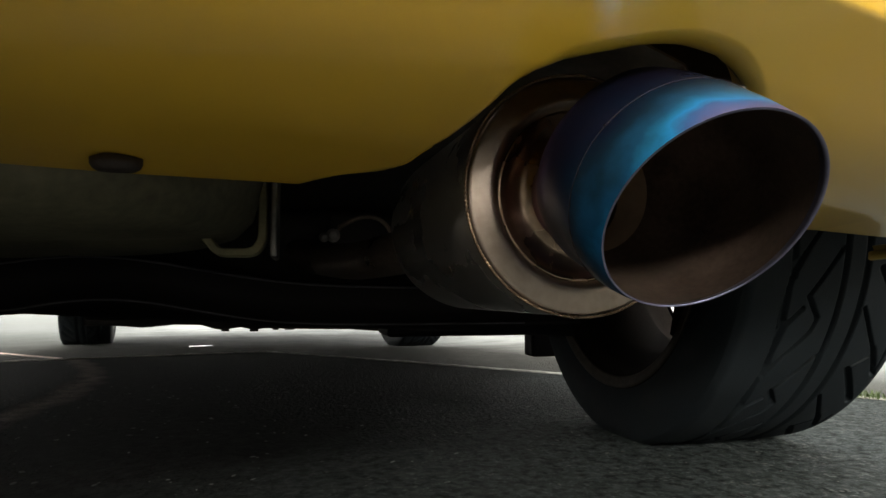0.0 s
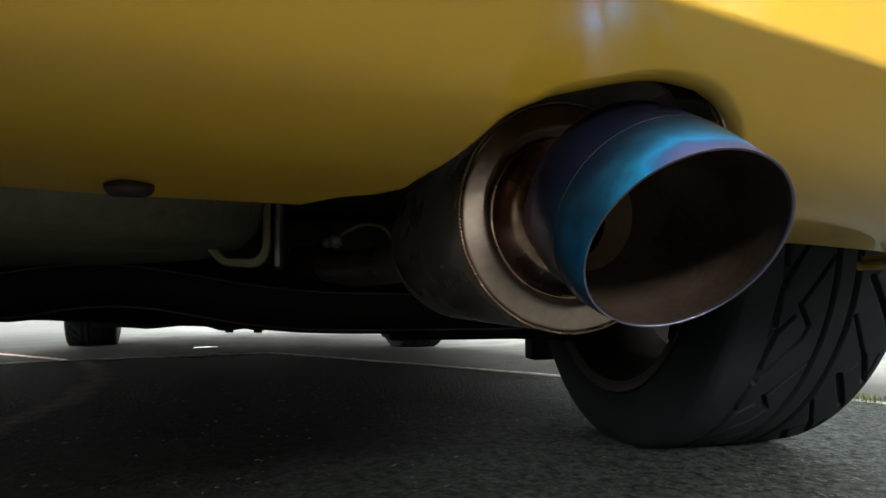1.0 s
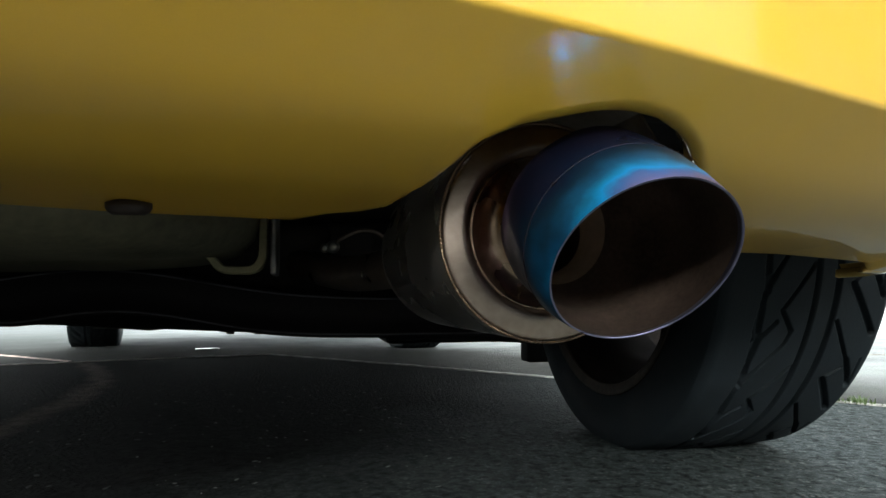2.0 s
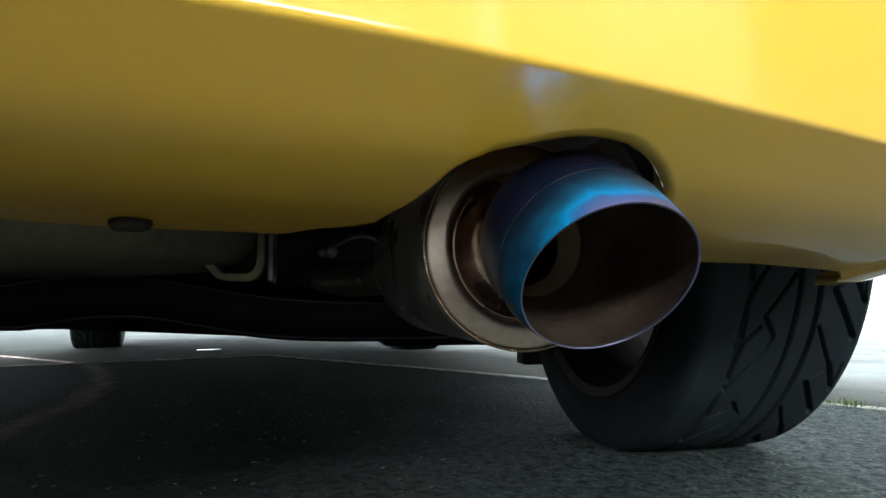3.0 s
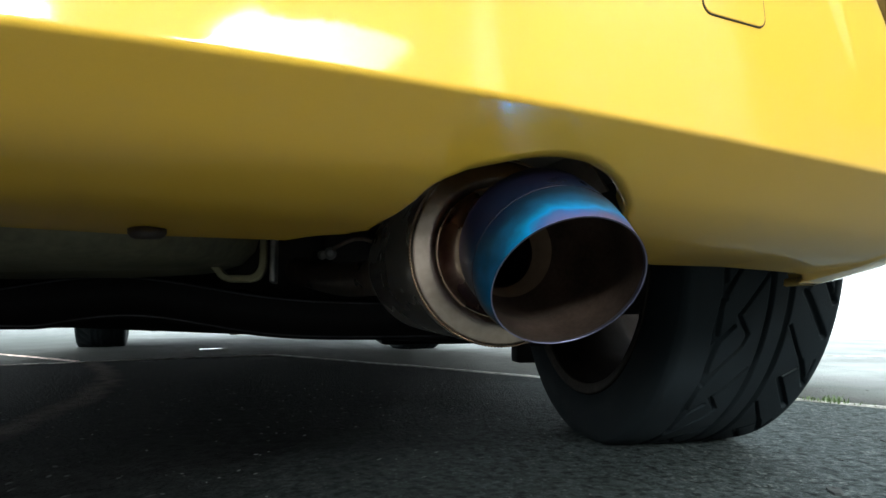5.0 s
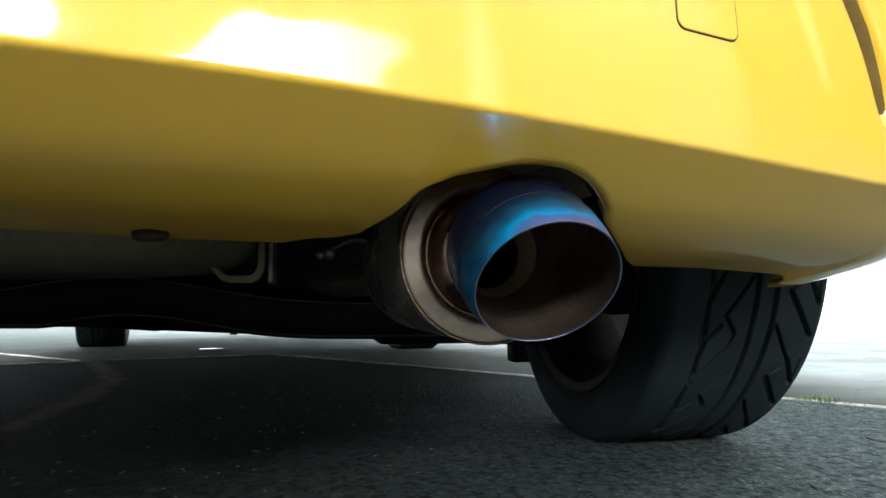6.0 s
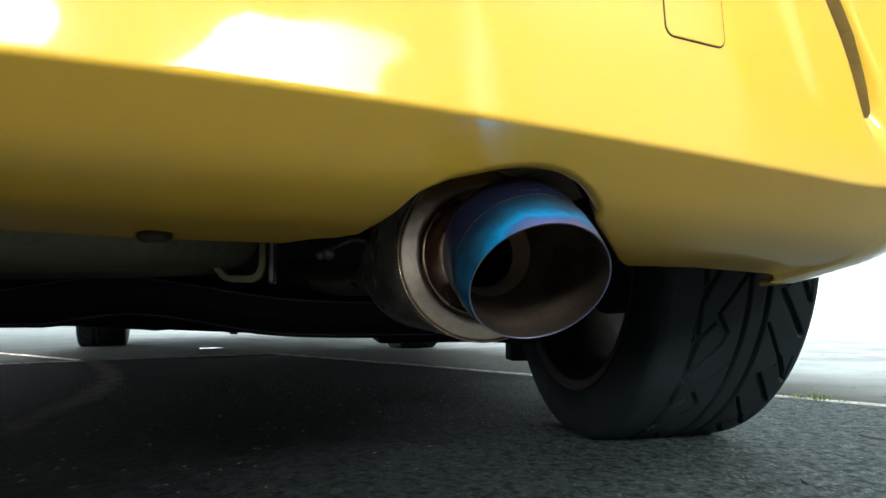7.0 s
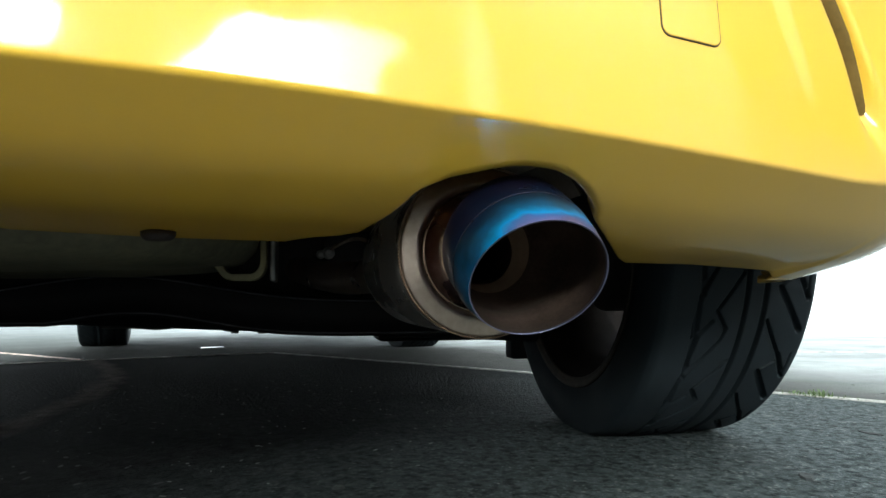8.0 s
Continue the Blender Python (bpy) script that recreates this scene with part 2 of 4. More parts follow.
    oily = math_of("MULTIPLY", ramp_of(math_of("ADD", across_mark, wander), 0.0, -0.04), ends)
    # the car's shade is painted in under its middle, matt and near black
    unshaded = ramp_of(math_of("MULTIPLY_ADD", noise_of(2.6, 7.0), 0.9, math_of("SUBTRACT", math_of("MULTIPLY", place.outputs["X"], 1.5), place.outputs["Y"])), 0.75, 1.8)
    near = mix_of(unshaded, mix_of(flakes, (0.005, 0.0055, 0.0055), (0.017, 0.0178, 0.0175)), near)
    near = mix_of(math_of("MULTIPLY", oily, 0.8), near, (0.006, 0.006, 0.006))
    near = mix_of(math_of("MULTIPLY", mark, 0.8), near, (0.17, 0.14, 0.125))
    # which side of the seam: the seam runs from (0.11, 1.715) to (1.25, 0.2)
    d = n.new("ShaderNodeVectorMath")
    d.operation = "DOT_PRODUCT"
    l.new(co.outputs["Object"], d.inputs[0])
    d.inputs[1].default_value = (0.799, 0.601, 0)
    e = n.new("ShaderNodeVectorMath")
    e.operation = "DOT_PRODUCT"
    l.new(co.outputs["Object"], e.inputs[0])
    e.inputs[1].default_value = (-0.296, 0.955, 0)
    either = math_of("MAXIMUM", ramp_of(d.outputs["Value"], 1.118, 1.122), ramp_of(e.outputs["Value"], 1.620, 1.624))
    ahead = n.new("ShaderNodeVectorMath")
    ahead.operation = "DOT_PRODUCT"
    l.new(co.outputs["Object"], ahead.inputs[0])
    ahead.inputs[1].default_value = (0.189, 0.982, 0)
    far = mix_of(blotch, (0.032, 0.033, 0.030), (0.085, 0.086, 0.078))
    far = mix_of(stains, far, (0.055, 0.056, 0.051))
    # pale tone past the nose and at right paints in daylight there
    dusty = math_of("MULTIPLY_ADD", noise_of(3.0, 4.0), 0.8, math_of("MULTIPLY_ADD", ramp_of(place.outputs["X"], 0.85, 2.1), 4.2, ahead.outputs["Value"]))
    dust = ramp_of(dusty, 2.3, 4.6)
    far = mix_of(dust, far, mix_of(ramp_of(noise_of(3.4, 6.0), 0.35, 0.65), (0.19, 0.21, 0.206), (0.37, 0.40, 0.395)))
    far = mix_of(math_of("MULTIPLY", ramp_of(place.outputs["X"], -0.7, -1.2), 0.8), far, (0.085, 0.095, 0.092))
    shine = math_of("MULTIPLY", either, dust)
    # unseen ground behind: an added pale strip bounces light up, darker to the left
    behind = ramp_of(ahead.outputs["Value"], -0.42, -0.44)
    bounce_strip = mix_of(blotch, (0.165, 0.17, 0.16), (0.235, 0.24, 0.226))
    bounce_strip = mix_of(ramp_of(place.outputs["X"], 0.9, -0.5), bounce_strip, (0.050, 0.050, 0.046))
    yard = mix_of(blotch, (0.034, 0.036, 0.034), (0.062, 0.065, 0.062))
    near = mix_of(behind, near, mix_of(ramp_of(ahead.outputs["Value"], -1.30, -1.32), bounce_strip, yard))
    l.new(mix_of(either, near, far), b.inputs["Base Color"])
    # the paving past the seam is worn smoother and shines a little at a low angle
    rr = math_of("SUBTRACT", math_of("MULTIPLY_ADD", stains, 0.12, 0.84), math_of("MULTIPLY", shine, 0.25))
    l.new(rr, b.inputs["Roughness"])
    matt = math_of("MULTIPLY_ADD", math_of("MAXIMUM", unshaded, either), 0.038, 0.020)
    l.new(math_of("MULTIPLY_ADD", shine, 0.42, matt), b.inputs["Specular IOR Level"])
    stones = ramp_of(grit.outputs["Distance"], 0.7, 0.1)
    lumps = math_of("MULTIPLY_ADD", noise_of(30.0, 7.0, 0.62), 0.55, math_of("MULTIPLY_ADD", noise_of(190.0, 6.0, 0.7), 0.95, math_of("MULTIPLY", stones, 0.55)))
    bump = n.new("ShaderNodeBump")
    bump.inputs["Strength"].default_value, bump.inputs["Distance"].default_value = 0.9, 0.0055
    l.new(lumps, bump.inputs["Height"])
    l.new(bump.outputs["Normal"], b.inputs["Normal"])
    return m


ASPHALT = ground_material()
SEAM = material("pale_cement_seam", (0.50, 0.50, 0.46), 0.85, dark=(0.13, 0.13, 0.12), vary=0.4, grain=0.6, grain_size=200.0, wear_size=25.0, bump_far=0.002)
SEAM_PINK = material("pinkish_cement_seam", (0.78, 0.61, 0.53), 0.85, dark=(0.25, 0.20, 0.18), vary=0.4, grain=0.6, grain_size=200.0, wear_size=18.0, bump_far=0.002)
SEAM_DULL = material("stained_cement_seam", (0.58, 0.55, 0.50), 0.85, dark=(0.10, 0.097, 0.09), vary=0.5, grain=0.6, grain_size=200.0, wear_size=18.0, bump_far=0.002)


# ---- building helpers ----
def mesh_of(name, verts, faces, mat, smooth=True):
    me = bpy.data.meshes.new(name)
    me.from_pydata([tuple(v) for v in verts], [], faces)
    me.materials.append(mat)
    if smooth:
        me.polygons.foreach_set("use_smooth", [True] * len(me.polygons))
    me.update()
    return me


def part(name, data, parent, label="", m=None):
    ob = new(name, data)
    ob.parent = parent
    if m is not None:
        ob.matrix_basis = m
    if label:
        tagged(ob, label)
    return ob


def from_bm(name, bm, mat, smooth=True):
    me = bpy.data.meshes.new(name)
    bmesh.ops.recalc_face_normals(bm, faces=bm.faces)
    bm.to_mesh(me)
    bm.free()
    me.materials.append(mat)
    me.polygons.foreach_set("use_smooth", [smooth] * len(me.polygons))
    return me


def grid_faces(rows, cols, wrap_rows=False, wrap_cols=False):
    out = []
    for i in range(rows if wrap_rows else rows - 1):
        for j in range(cols if wrap_cols else cols - 1):
            a, b = i * cols + j, i * cols + (j + 1) % cols
            c, d = ((i + 1) % rows) * cols + (j + 1) % cols, ((i + 1) % rows) * cols + j
            out.append((a, b, c, d))
    return out


def lathe(name, outline, mat, steps=96, closed=False):
    """A turned shape round z; outline: (radius, z)."""
    verts = [(r * math.cos(2 * math.pi * k / steps), r * math.sin(2 * math.pi * k / steps), z) for k in range(steps) for r, z in outline]
    return mesh_of(name, verts, grid_faces(steps, len(outline), True, closed), mat)


def box(name, size, mat, bevel=0.004):
    bm = bmesh.new()
    bmesh.ops.create_cube(bm, size=1.0)
    bmesh.ops.scale(bm, vec=size, verts=bm.verts)
    if bevel:
        bmesh.ops.bevel(bm, geom=bm.edges[:], offset=bevel, segments=2, affect="EDGES", profile=0.6)
    return from_bm(name, bm, mat, True)


def tube(name, path, radius, mat, sides=16, flat=None):
    """A bar or pipe along a path; radius: one number or one a point; flat: (width, thickness) of a strap instead."""
    path = [Vector(p) for p in path]
    radii = radius if isinstance(radius, (list, tuple)) else [radius] * len(path)
    verts = []
    for i, p in enumerate(path):
        t = (path[min(i + 1, len(path) - 1)] - path[max(i - 1, 0)]).normalized()
        side = Vector((0, 1, 0)) if flat else (t.cross(Vector((0, 0, 1))) if abs(t.z) < 0.95 else t.cross(Vector((0, 1, 0)))).normalized()
        up = side.cross(t).normalized()
        for k in range(sides):
            a = 2 * math.pi * k / sides
            if flat:
                c, s = math.cos(a), math.sin(a)
                u = math.copysign(abs(c) ** 0.35, c) * flat[0] / 2
                v = math.copysign(abs(s) ** 0.35, s) * flat[1] / 2
                verts.append(p + side * u + up * v)
            else:
                verts.append(p + (side * math.cos(a) + up * math.sin(a)) * radii[i])
    faces = grid_faces(len(path), sides, False, True)
    faces += [tuple(range(sides - 1, -1, -1)), tuple(range((len(path) - 1) * sides, len(path) * sides))]
    return mesh_of(name, verts, faces, mat)


def smooth_path(points, steps=8):
    """A Catmull-Rom curve through the points."""
    p = [Vector(q) for q in points]
    p = [2 * p[0] - p[1], *p, 2 * p[-1] - p[-2]]
    out = []
    for i in range(1, len(p) - 2):
        for k in range(steps):
            t = k / steps
            out.append(0.5 * (2 * p[i] + (p[i + 1] - p[i - 1]) * t + (2 * p[i - 1] - 5 * p[i] + 4 * p[i + 1] - p[i + 2]) * t * t + (3 * p[i] - p[i - 1] - 3 * p[i + 1] + p[i + 2]) * t ** 3))
    out.append(p[-2])
    return out


# ---- ground ----
VIEW = radians(10.9)
AHEAD = Vector((math.sin(VIEW), math.cos(VIEW), 0))
ASIDE = Vector((math.cos(VIEW), -math.sin(VIEW), 0))
CREST = 2.45


def ground_fall(d, w):
    """The paving is level under the car; past its nose and to one side it falls away gently."""
    past = max(0.0, d - CREST)
    share = min(1, max(0, (w - 0.7) / 1.2))
    return -0.061 * (past - 0.25 * (1 - math.exp(-past / 0.25))) * share * share * (3 - 2 * share)


def ground_dip(x, y):
    """The paving sinks a little towards one front wheel."""
    return -0.036 * math.exp(-((x - 0.80) / 0.55) ** 2 - ((y - 2.55) / 0.55) ** 2)


def ground():
    depths = [-1500, -300, -60, -15, -5, -2, -1, 0, 1, 2, 2.5, *[CREST + 0.04 * k for k in range(25)], 4, 5, 7, 10, 15, 25, 50, 120, 400, 1500]
    widths = [-1500, -400, -100, -30, -10, -4, -2, -1, 0, 1, 2, 4, 10, 30, 100, 400, 1500]
    depths = sorted({*depths, *np.arange(0.6, 2.71, 0.15).round(3).tolist()})
    widths = sorted({*widths, *np.arange(-1.2, 2.0, 0.15).round(3).tolist()})
    verts = []
    for d in depths:
        for w in widths:
            p = AHEAD * d + ASIDE * w
            verts.append((p.x, p.y, ground_dip(p.x, p.y) + ground_fall(d, w)))
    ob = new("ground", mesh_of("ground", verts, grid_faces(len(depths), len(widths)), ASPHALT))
    return tagged(ob, "worn dark grey asphalt with pale grit, paler paving past a seam", "ground", kind="structure")


def seam(a, b, width, mat, parent, seed):
    """A low ragged strip of cement along a joint."""
    rng = random.Random(seed)
    a, b = Vector((*a, 0)), Vector((*b, 0))
    n = max(8, int((b - a).length / 0.02))
    t = (b - a).normalized()
    s = Vector((-t.y, t.x, 0))
    verts = []
    for i in range(n + 1):
        p = a + (b - a) * i / n
        w = width * (0.55 + 0.75 * noise.noise(Vector((i * 0.35, seed, 0))) ** 2 + 0.35 * rng.random())
        off = width * 0.35 * noise.noise(Vector((i * 0.12, seed + 7, 0)))
        z = ground_dip(p.x, p.y) + ground_fall(p.dot(AHEAD), p.dot(ASIDE))
        for u, h in ((-1, -0.002), (-0.7, 0.0022), (0.7, 0.0026), (1, -0.002)):
            verts.append(p + s * (off + u * w / 2) + Vector((0, 0, z + h + 0.001 * rng.random())))
    return part("seam", mesh_of("seam", verts, grid_faces(n + 1, 4), mat), parent)


# ---- the car ----
def rounded(points, radii, steps=6):
    """A polyline with its inner corners rounded."""
    out = [Vector(points[0])]
    for a, b, c, r in zip(points, points[1:], points[2:], radii):
        a, b, c = Vector(a), Vector(b), Vector(c)
        p, q = b + (a - b).normalized() * r, b + (c - b).normalized() * r
        for i in range(steps + 1):
            k = i / steps
            out.append((1 - k) ** 2 * p + 2 * k * (1 - k) * b + k * k * q)
    out.append(Vector(points[-1]))
    return out


def plan_curve():
    """The bumper's line seen from above, from the middle to the wheel arch: place, inward normal and distance from the middle."""
    pts = [Vector((x, -0.6914 + 0.3795 * x * x - 0.2201 * x ** 4)) for x in np.arange(0, 0.7005, 0.004)]
    a = pts[-1]
    t = (pts[-1] - pts[-2]).normalized()
    b, c, d = a + t * 0.10, Vector((0.876, -0.47)), Vector((0.880, -0.345))
    for i in range(1, 91):
        k = i / 90
        pts.append((1 - k) ** 3 * a + 3 * k * (1 - k) ** 2 * b + 3 * k * k * (1 - k) * c + k ** 3 * d)
    out = []
    for i, p in enumerate(pts):
        t = (pts[min(i + 1, len(pts) - 1)] - pts[max(i - 1, 0)]).normalized()
        if i <= 174:
            t = Vector((1.0, 0.759 * p.x - 0.8804 * p.x ** 3)).normalized()
        out.append((p, Vector((-t.y, t.x))))
    return out


def bumper_profile(p, n):
    """The bumper's section at one place of its plan: points from its top to the lip under it, and the index of the crease."""
    a = p.x
    side = min(max((a - 0.64) / 0.22, 0), 1)
    side = side * side * (3 - 2 * side)
    crease = 0.2907 - 0.035 * a * a
    deep = float(np.interp(a, (0, 0.3, 0.57, 0.7, 0.8, 0.88), (0.2134, 0.193, 0.165, 0.14, 0.125, 0.125)))
    low = float(np.interp(a, (0, 0.1, 0.2, 0.3, 0.45, 0.57, 0.65, 0.70, 0.738, 0.7505, 0.7540, 0.88), (0.249, 0.2428, 0.239, 0.238, 0.2335, 0.2268, 0.2258, 0.2225, 0.2207, 0.2195, 0.2135, 0.2125)))
    turn_z = (0.2475 - 0.036 * a * a) * (1 - side) + 0.240 * side
    crease += 0.022 * side
    sec = [(0.024, 0.62), (0.007, 0.46), (0.0005, 0.345), (0.0, crease), (0.068 - 0.032 * side, turn_z), (deep, low)]
    line = rounded([(d, z, 0) for d, z in sec], (0.03, 0.02, 0.0022 + 0.010 * side, 0.042))
    return [Vector((p.x + n.x * v.x, p.y + n.y * v.x, v.y)) for v in line]


# the edge of the exhaust opening: place along the bumper, distance below the crease
CUT = ((0.292, 0.2115), (0.312, 0.178), (0.334, 0.156), (0.3380, 0.126), (0.3405, 0.111), (0.3451, 0.0885), (0.349, 0.0715), (0.3525, 0.058), (0.361, 0.0462), (0.374, 0.0378), (0.390, 0.0316), (0.406, 0.0292), (0.425, 0.0318), (0.434, 0.0352), (0.448, 0.0424), (0.461, 0.052), (0.472, 0.0625), (0.481, 0.0755), (0.508, 0.100), (0.536, 0.1268), (0.568, 0.158), (0.590, 0.176))


def lip_roll(x):
    """How far the skin's edge is rolled inwards: narrow along the lower edge, wide round the opening."""
    return float(np.interp(x, (0.0, 0.335, 0.347, 0.362, 0.42, 0.45, 0.48, 0.53, 0.60), (0.003, 0.003, 0.007, 0.0140, 0.0130, 0.0080, 0.005, 0.004, 0.003)))


def bumper(parent):
    """The rear bumper's skin with the opening for the exhaust; its lower edge is rolled inwards, wider round the opening."""
    plan = plan_curve()
    extra = [Vector((x, -0.6914 + 0.3795 * x * x - 0.2201 * x ** 4)) for x in (*np.arange(0.3313, 0.355, 0.0006), *np.arange(0.357, 0.592, 0.002), *np.arange(0.587, 0.6995, 0.001))]
    plan += [(p, Vector((-(0.759 * p.x - 0.8804 * p.x ** 3), 1.0)).normalized()) for p in extra]
    plan = [q for k, q in enumerate(plan) if q[0].x > 0.7 or not any(abs(q[0].x - o[0].x) < 1e-4 for o in plan[k + 1:])]
    flat, corner = [q for q in plan if q[0].x <= 0.7001], [q for q in plan if q[0].x > 0.7001]
    plan = sorted(flat, key=lambda q: q[0].x) + corner
    cut = smooth_path([(x, run, 0) for x, run in CUT], 8)
    cut_x, cut_run = [c.x for c in cut], [c.y for c in cut]
    columns, lip = [], []
    for sign in (-1, 1):
        sections = []
        for p, n in (reversed(plan) if sign < 0 else plan[1:]):
            line = bumper_profile(p, n)
            run = [0.0]
            for a, b in zip(line, line[1:]):
                run.append(run[-1] + (b - a).length)
            crease, end, roll = run[18], run[-1], 0.003
            if sign > 0:
                roll = lip_roll(p.x)
                if CUT[0][0] < p.x < CUT[-1][0]:
                    end = min(end, crease + float(np.interp(p.x, cut_x, cut_run)) + (roll - 0.003) * float(np.interp(p.x, (0.345, 0.38, 0.41, 0.45, 0.50), (1.15, 1.15, 0.75, 0.25, 0.1))))
            sections.append((p, n, line, run, crease, end, roll))
        edge = np.array([(q[0].x, q[5] - q[4]) for q in sections])
        for p, n, line, run, crease, end, roll in sections:
            top = [(crease - 0.012) * k / 48 for k in range(48)]
            low = [crease + v for v in (-0.012, -0.009, -0.007, -0.005, -0.004, -0.003, -0.0022, -0.0015, -0.0008, 0, 0.0008, 0.0015, 0.0022, 0.003, 0.004, 0.005, 0.007, 0.010, 0.014, 0.018)]
            bend = max(crease + 0.0205, end - roll)
            low += [crease + 0.0200 + (bend - crease - 0.0200) * (k / 18) for k in range(18)]
            low += [bend + (end - bend) * math.sin(math.pi / 2 * k / 15) for k in range(16)]
            col = [Vector([float(np.interp(v, run, [q[k] for q in line])) for k in range(3)]) for v in top + low]
            along = (col[-1] - col[-8]).normalized()
            inside = Vector((n.x, n.y, 0)) * 0.35 + Vector((0, 0, 1))
            inside = (inside - along * inside.dot(along)).normalized()
            for k in range(64, len(col)):
                gap = end - (top + low)[k]
                if sign > 0 and 0.30 < p.x < 0.62:
                    gap = min(gap, float(np.hypot(edge[:, 0] - p.x, edge[:, 1] - ((top + low)[k] - crease)).min()))
                u = 1 - min(1.0, gap / roll)
                col[k] = col[k] + inside * roll * (1 - math.sqrt(max(0, 1 - u * u)))
            forward = Vector((n.x, n.y, 0))
            col += [col[-1] + inside * 0.001, col[-1] + inside * 0.010 + forward * 0.001]
            # a soft channel runs up the corner, with a slightly raised panel beside it
            for k, v in enumerate(col[:50]):
                if p.x > 0.55:
                    up = v.z - 0.2866
                    fade = min(1, max(0, (v.z - 0.272) / 0.115))
                    fade = (fade * fade * (3 - 2 * fade)) ** 1.5
                    mid = 0.687 - 0.213 * up - 1.106 * max(0, up) ** 2
                    fold = 0.6243 - 0.33 * up
                    sink = 0.027 * math.exp(-((p.x - mid) / (0.0070 + 0.006 * (1 - fade))) ** 2) * fade
                    sink -= 0.0016 * fade / (1 + math.exp(-(p.x - fold) / 0.0035)) / (1 + math.exp((p.x - mid + 0.014) / 0.0012))
                    col[k] = v + Vector((n.x, n.y, 0)) * sink
            if sign > 0 and p.x > 0.7450:
                lip.append((col[-3].copy(), forward))
            columns.append([Vector((sign * v.x, v.y, v.z)) for v in col])
    me = mesh_of("bumper", [v for c in columns for v in c], grid_faces(len(columns), len(columns[0])), PAINT)
    ob = part("bumper", me, parent, "glossy yellow rear bumper with an exhaust opening under its crease")
    # the folded lip under each corner, beside the wheel arch
    for sign in (-1, 1):
        verts = []
        for k, (v, forward) in enumerate(lip):
            rise = min(1, 0.04 + k / 9)
            z = min(v.z, 0.2135)
            for u, h in ((-0.004, 0.0030), (-0.002, 0.0), (0.006, -0.0014), (0.009, -0.0004), (0.008, 0.006), (-0.002, 0.0085)):
                q = v + forward * (0.002 + (u - 0.002) * (0.3 + 0.7 * rise))
                verts.append((sign * q.x, q.y, z - 0.0008 + (h + 0.0008) * rise))
        faces = grid_faces(len(lip), 6, False, True) + [tuple(range(6)), tuple(range(6 * len(lip) - 1, 6 * len(lip) - 7, -1))]
        part("arch_lip", mesh_of("arch_lip", verts, faces, PAINT), ob, "folded yellow lip under the bumper's corner")
    return ob


def channel_shade(parent):
    """A dark strip that stands in for the shade at the bottom of the channel up each corner."""
    for sign in (-1, 1):
        path = []
        for k in range(17):
            z = 0.296 + 0.018 * k
            up = z - 0.2866
            x = 0.687 - 0.213 * up - 1.106 * up * up
            y = -0.6914 + 0.3795 * x * x - 0.2201 * x ** 4
            n = Vector((-(0.759 * x - 0.8804 * x ** 3), 1.0, 0)).normalized()
            q = Vector((x, y, z)) + n * (0.0135 + 0.0565 * max(0, z - 0.345) + 0.010 * max(0, 1 - k / 5)) + Vector((0.0045, 0, 0))
            path.append((sign * q.x, q.y, q.z))
        part("channel_shade", tube("channel_shade", path, 0.0105, CHANNEL_SHADE, 18), parent, "dark brown strip standing in for shade in the corner channel")


def tow_cover(parent):
    """The tow-eye cover: a plate with rounded corners, just proud of the skin in a narrow dark gap."""
    def plate(name, w, h, r, proud, mat, curve):
        bm = bmesh.new()
        ring = []
        for cx, cz, a0 in ((w - r, h - r, 0), (-w + r, h - r, 90), (-w + r, -h + r, 180), (w - r, -h + r, 270)):
            for k in range(7):
                a = radians(a0 + 15 * k)
                ring.append((cx + r * math.cos(a), cz + r * math.sin(a)))
        rings = []
        for shrink, y in ((1.0, 0.004), (1.0, -proud + 0.0003), (0.994, -proud), (0.975, -proud), (0.6, -proud), (0.2, -proud)):
            rings.append([bm.verts.new((x * shrink, y + curve * (x * shrink), z * shrink)) for x, z in ring])
        for a, b in zip(rings, rings[1:]):
            for k in range(len(ring)):
                bm.faces.new((a[k], a[(k + 1) % len(ring)], b[(k + 1) % len(ring)], b[k]))
        bm.faces.new(rings[-1])
        return from_bm(name, bm, mat)
    x, z = 0.5045, 0.3505 + 0.030
    y = -0.6914 + 0.3795 * x * x - 0.2201 * x ** 4 + 0.0026
    turn = math.atan(0.759 * x - 0.8804 * x ** 3)
    place = pose(x, y, z, -3.2, 0, math.degrees(turn))
    gap = part("cover_gap", plate("cover_gap", 0.0249, 0.0309, 0.0067, 0.0005, GAP, 0.0), parent, "", place)
    part("tow_cover", plate("tow_cover", 0.0241, 0.0301, 0.006, 0.0008, PAINT, 0.0), gap, "small rounded yellow tow-eye cover")


def plug(parent):
    me = lathe("bumper_plug", ((0.0, -0.0046), (0.0042, -0.0046), (0.0052, -0.0050), (0.0058, -0.0062), (0.0074, -0.0062), (0.0096, -0.0048), (0.0108, -0.0028), (0.0108, 0.0), (0.008, 0.001), (0.008, 0.012)), PLUG_RUBBER, 40)
    part("bumper_plug", me, parent, "black rubber plug in the bumper's lower edge", pose(0.1803, -0.508, 0.2405, 8, 0, 0))


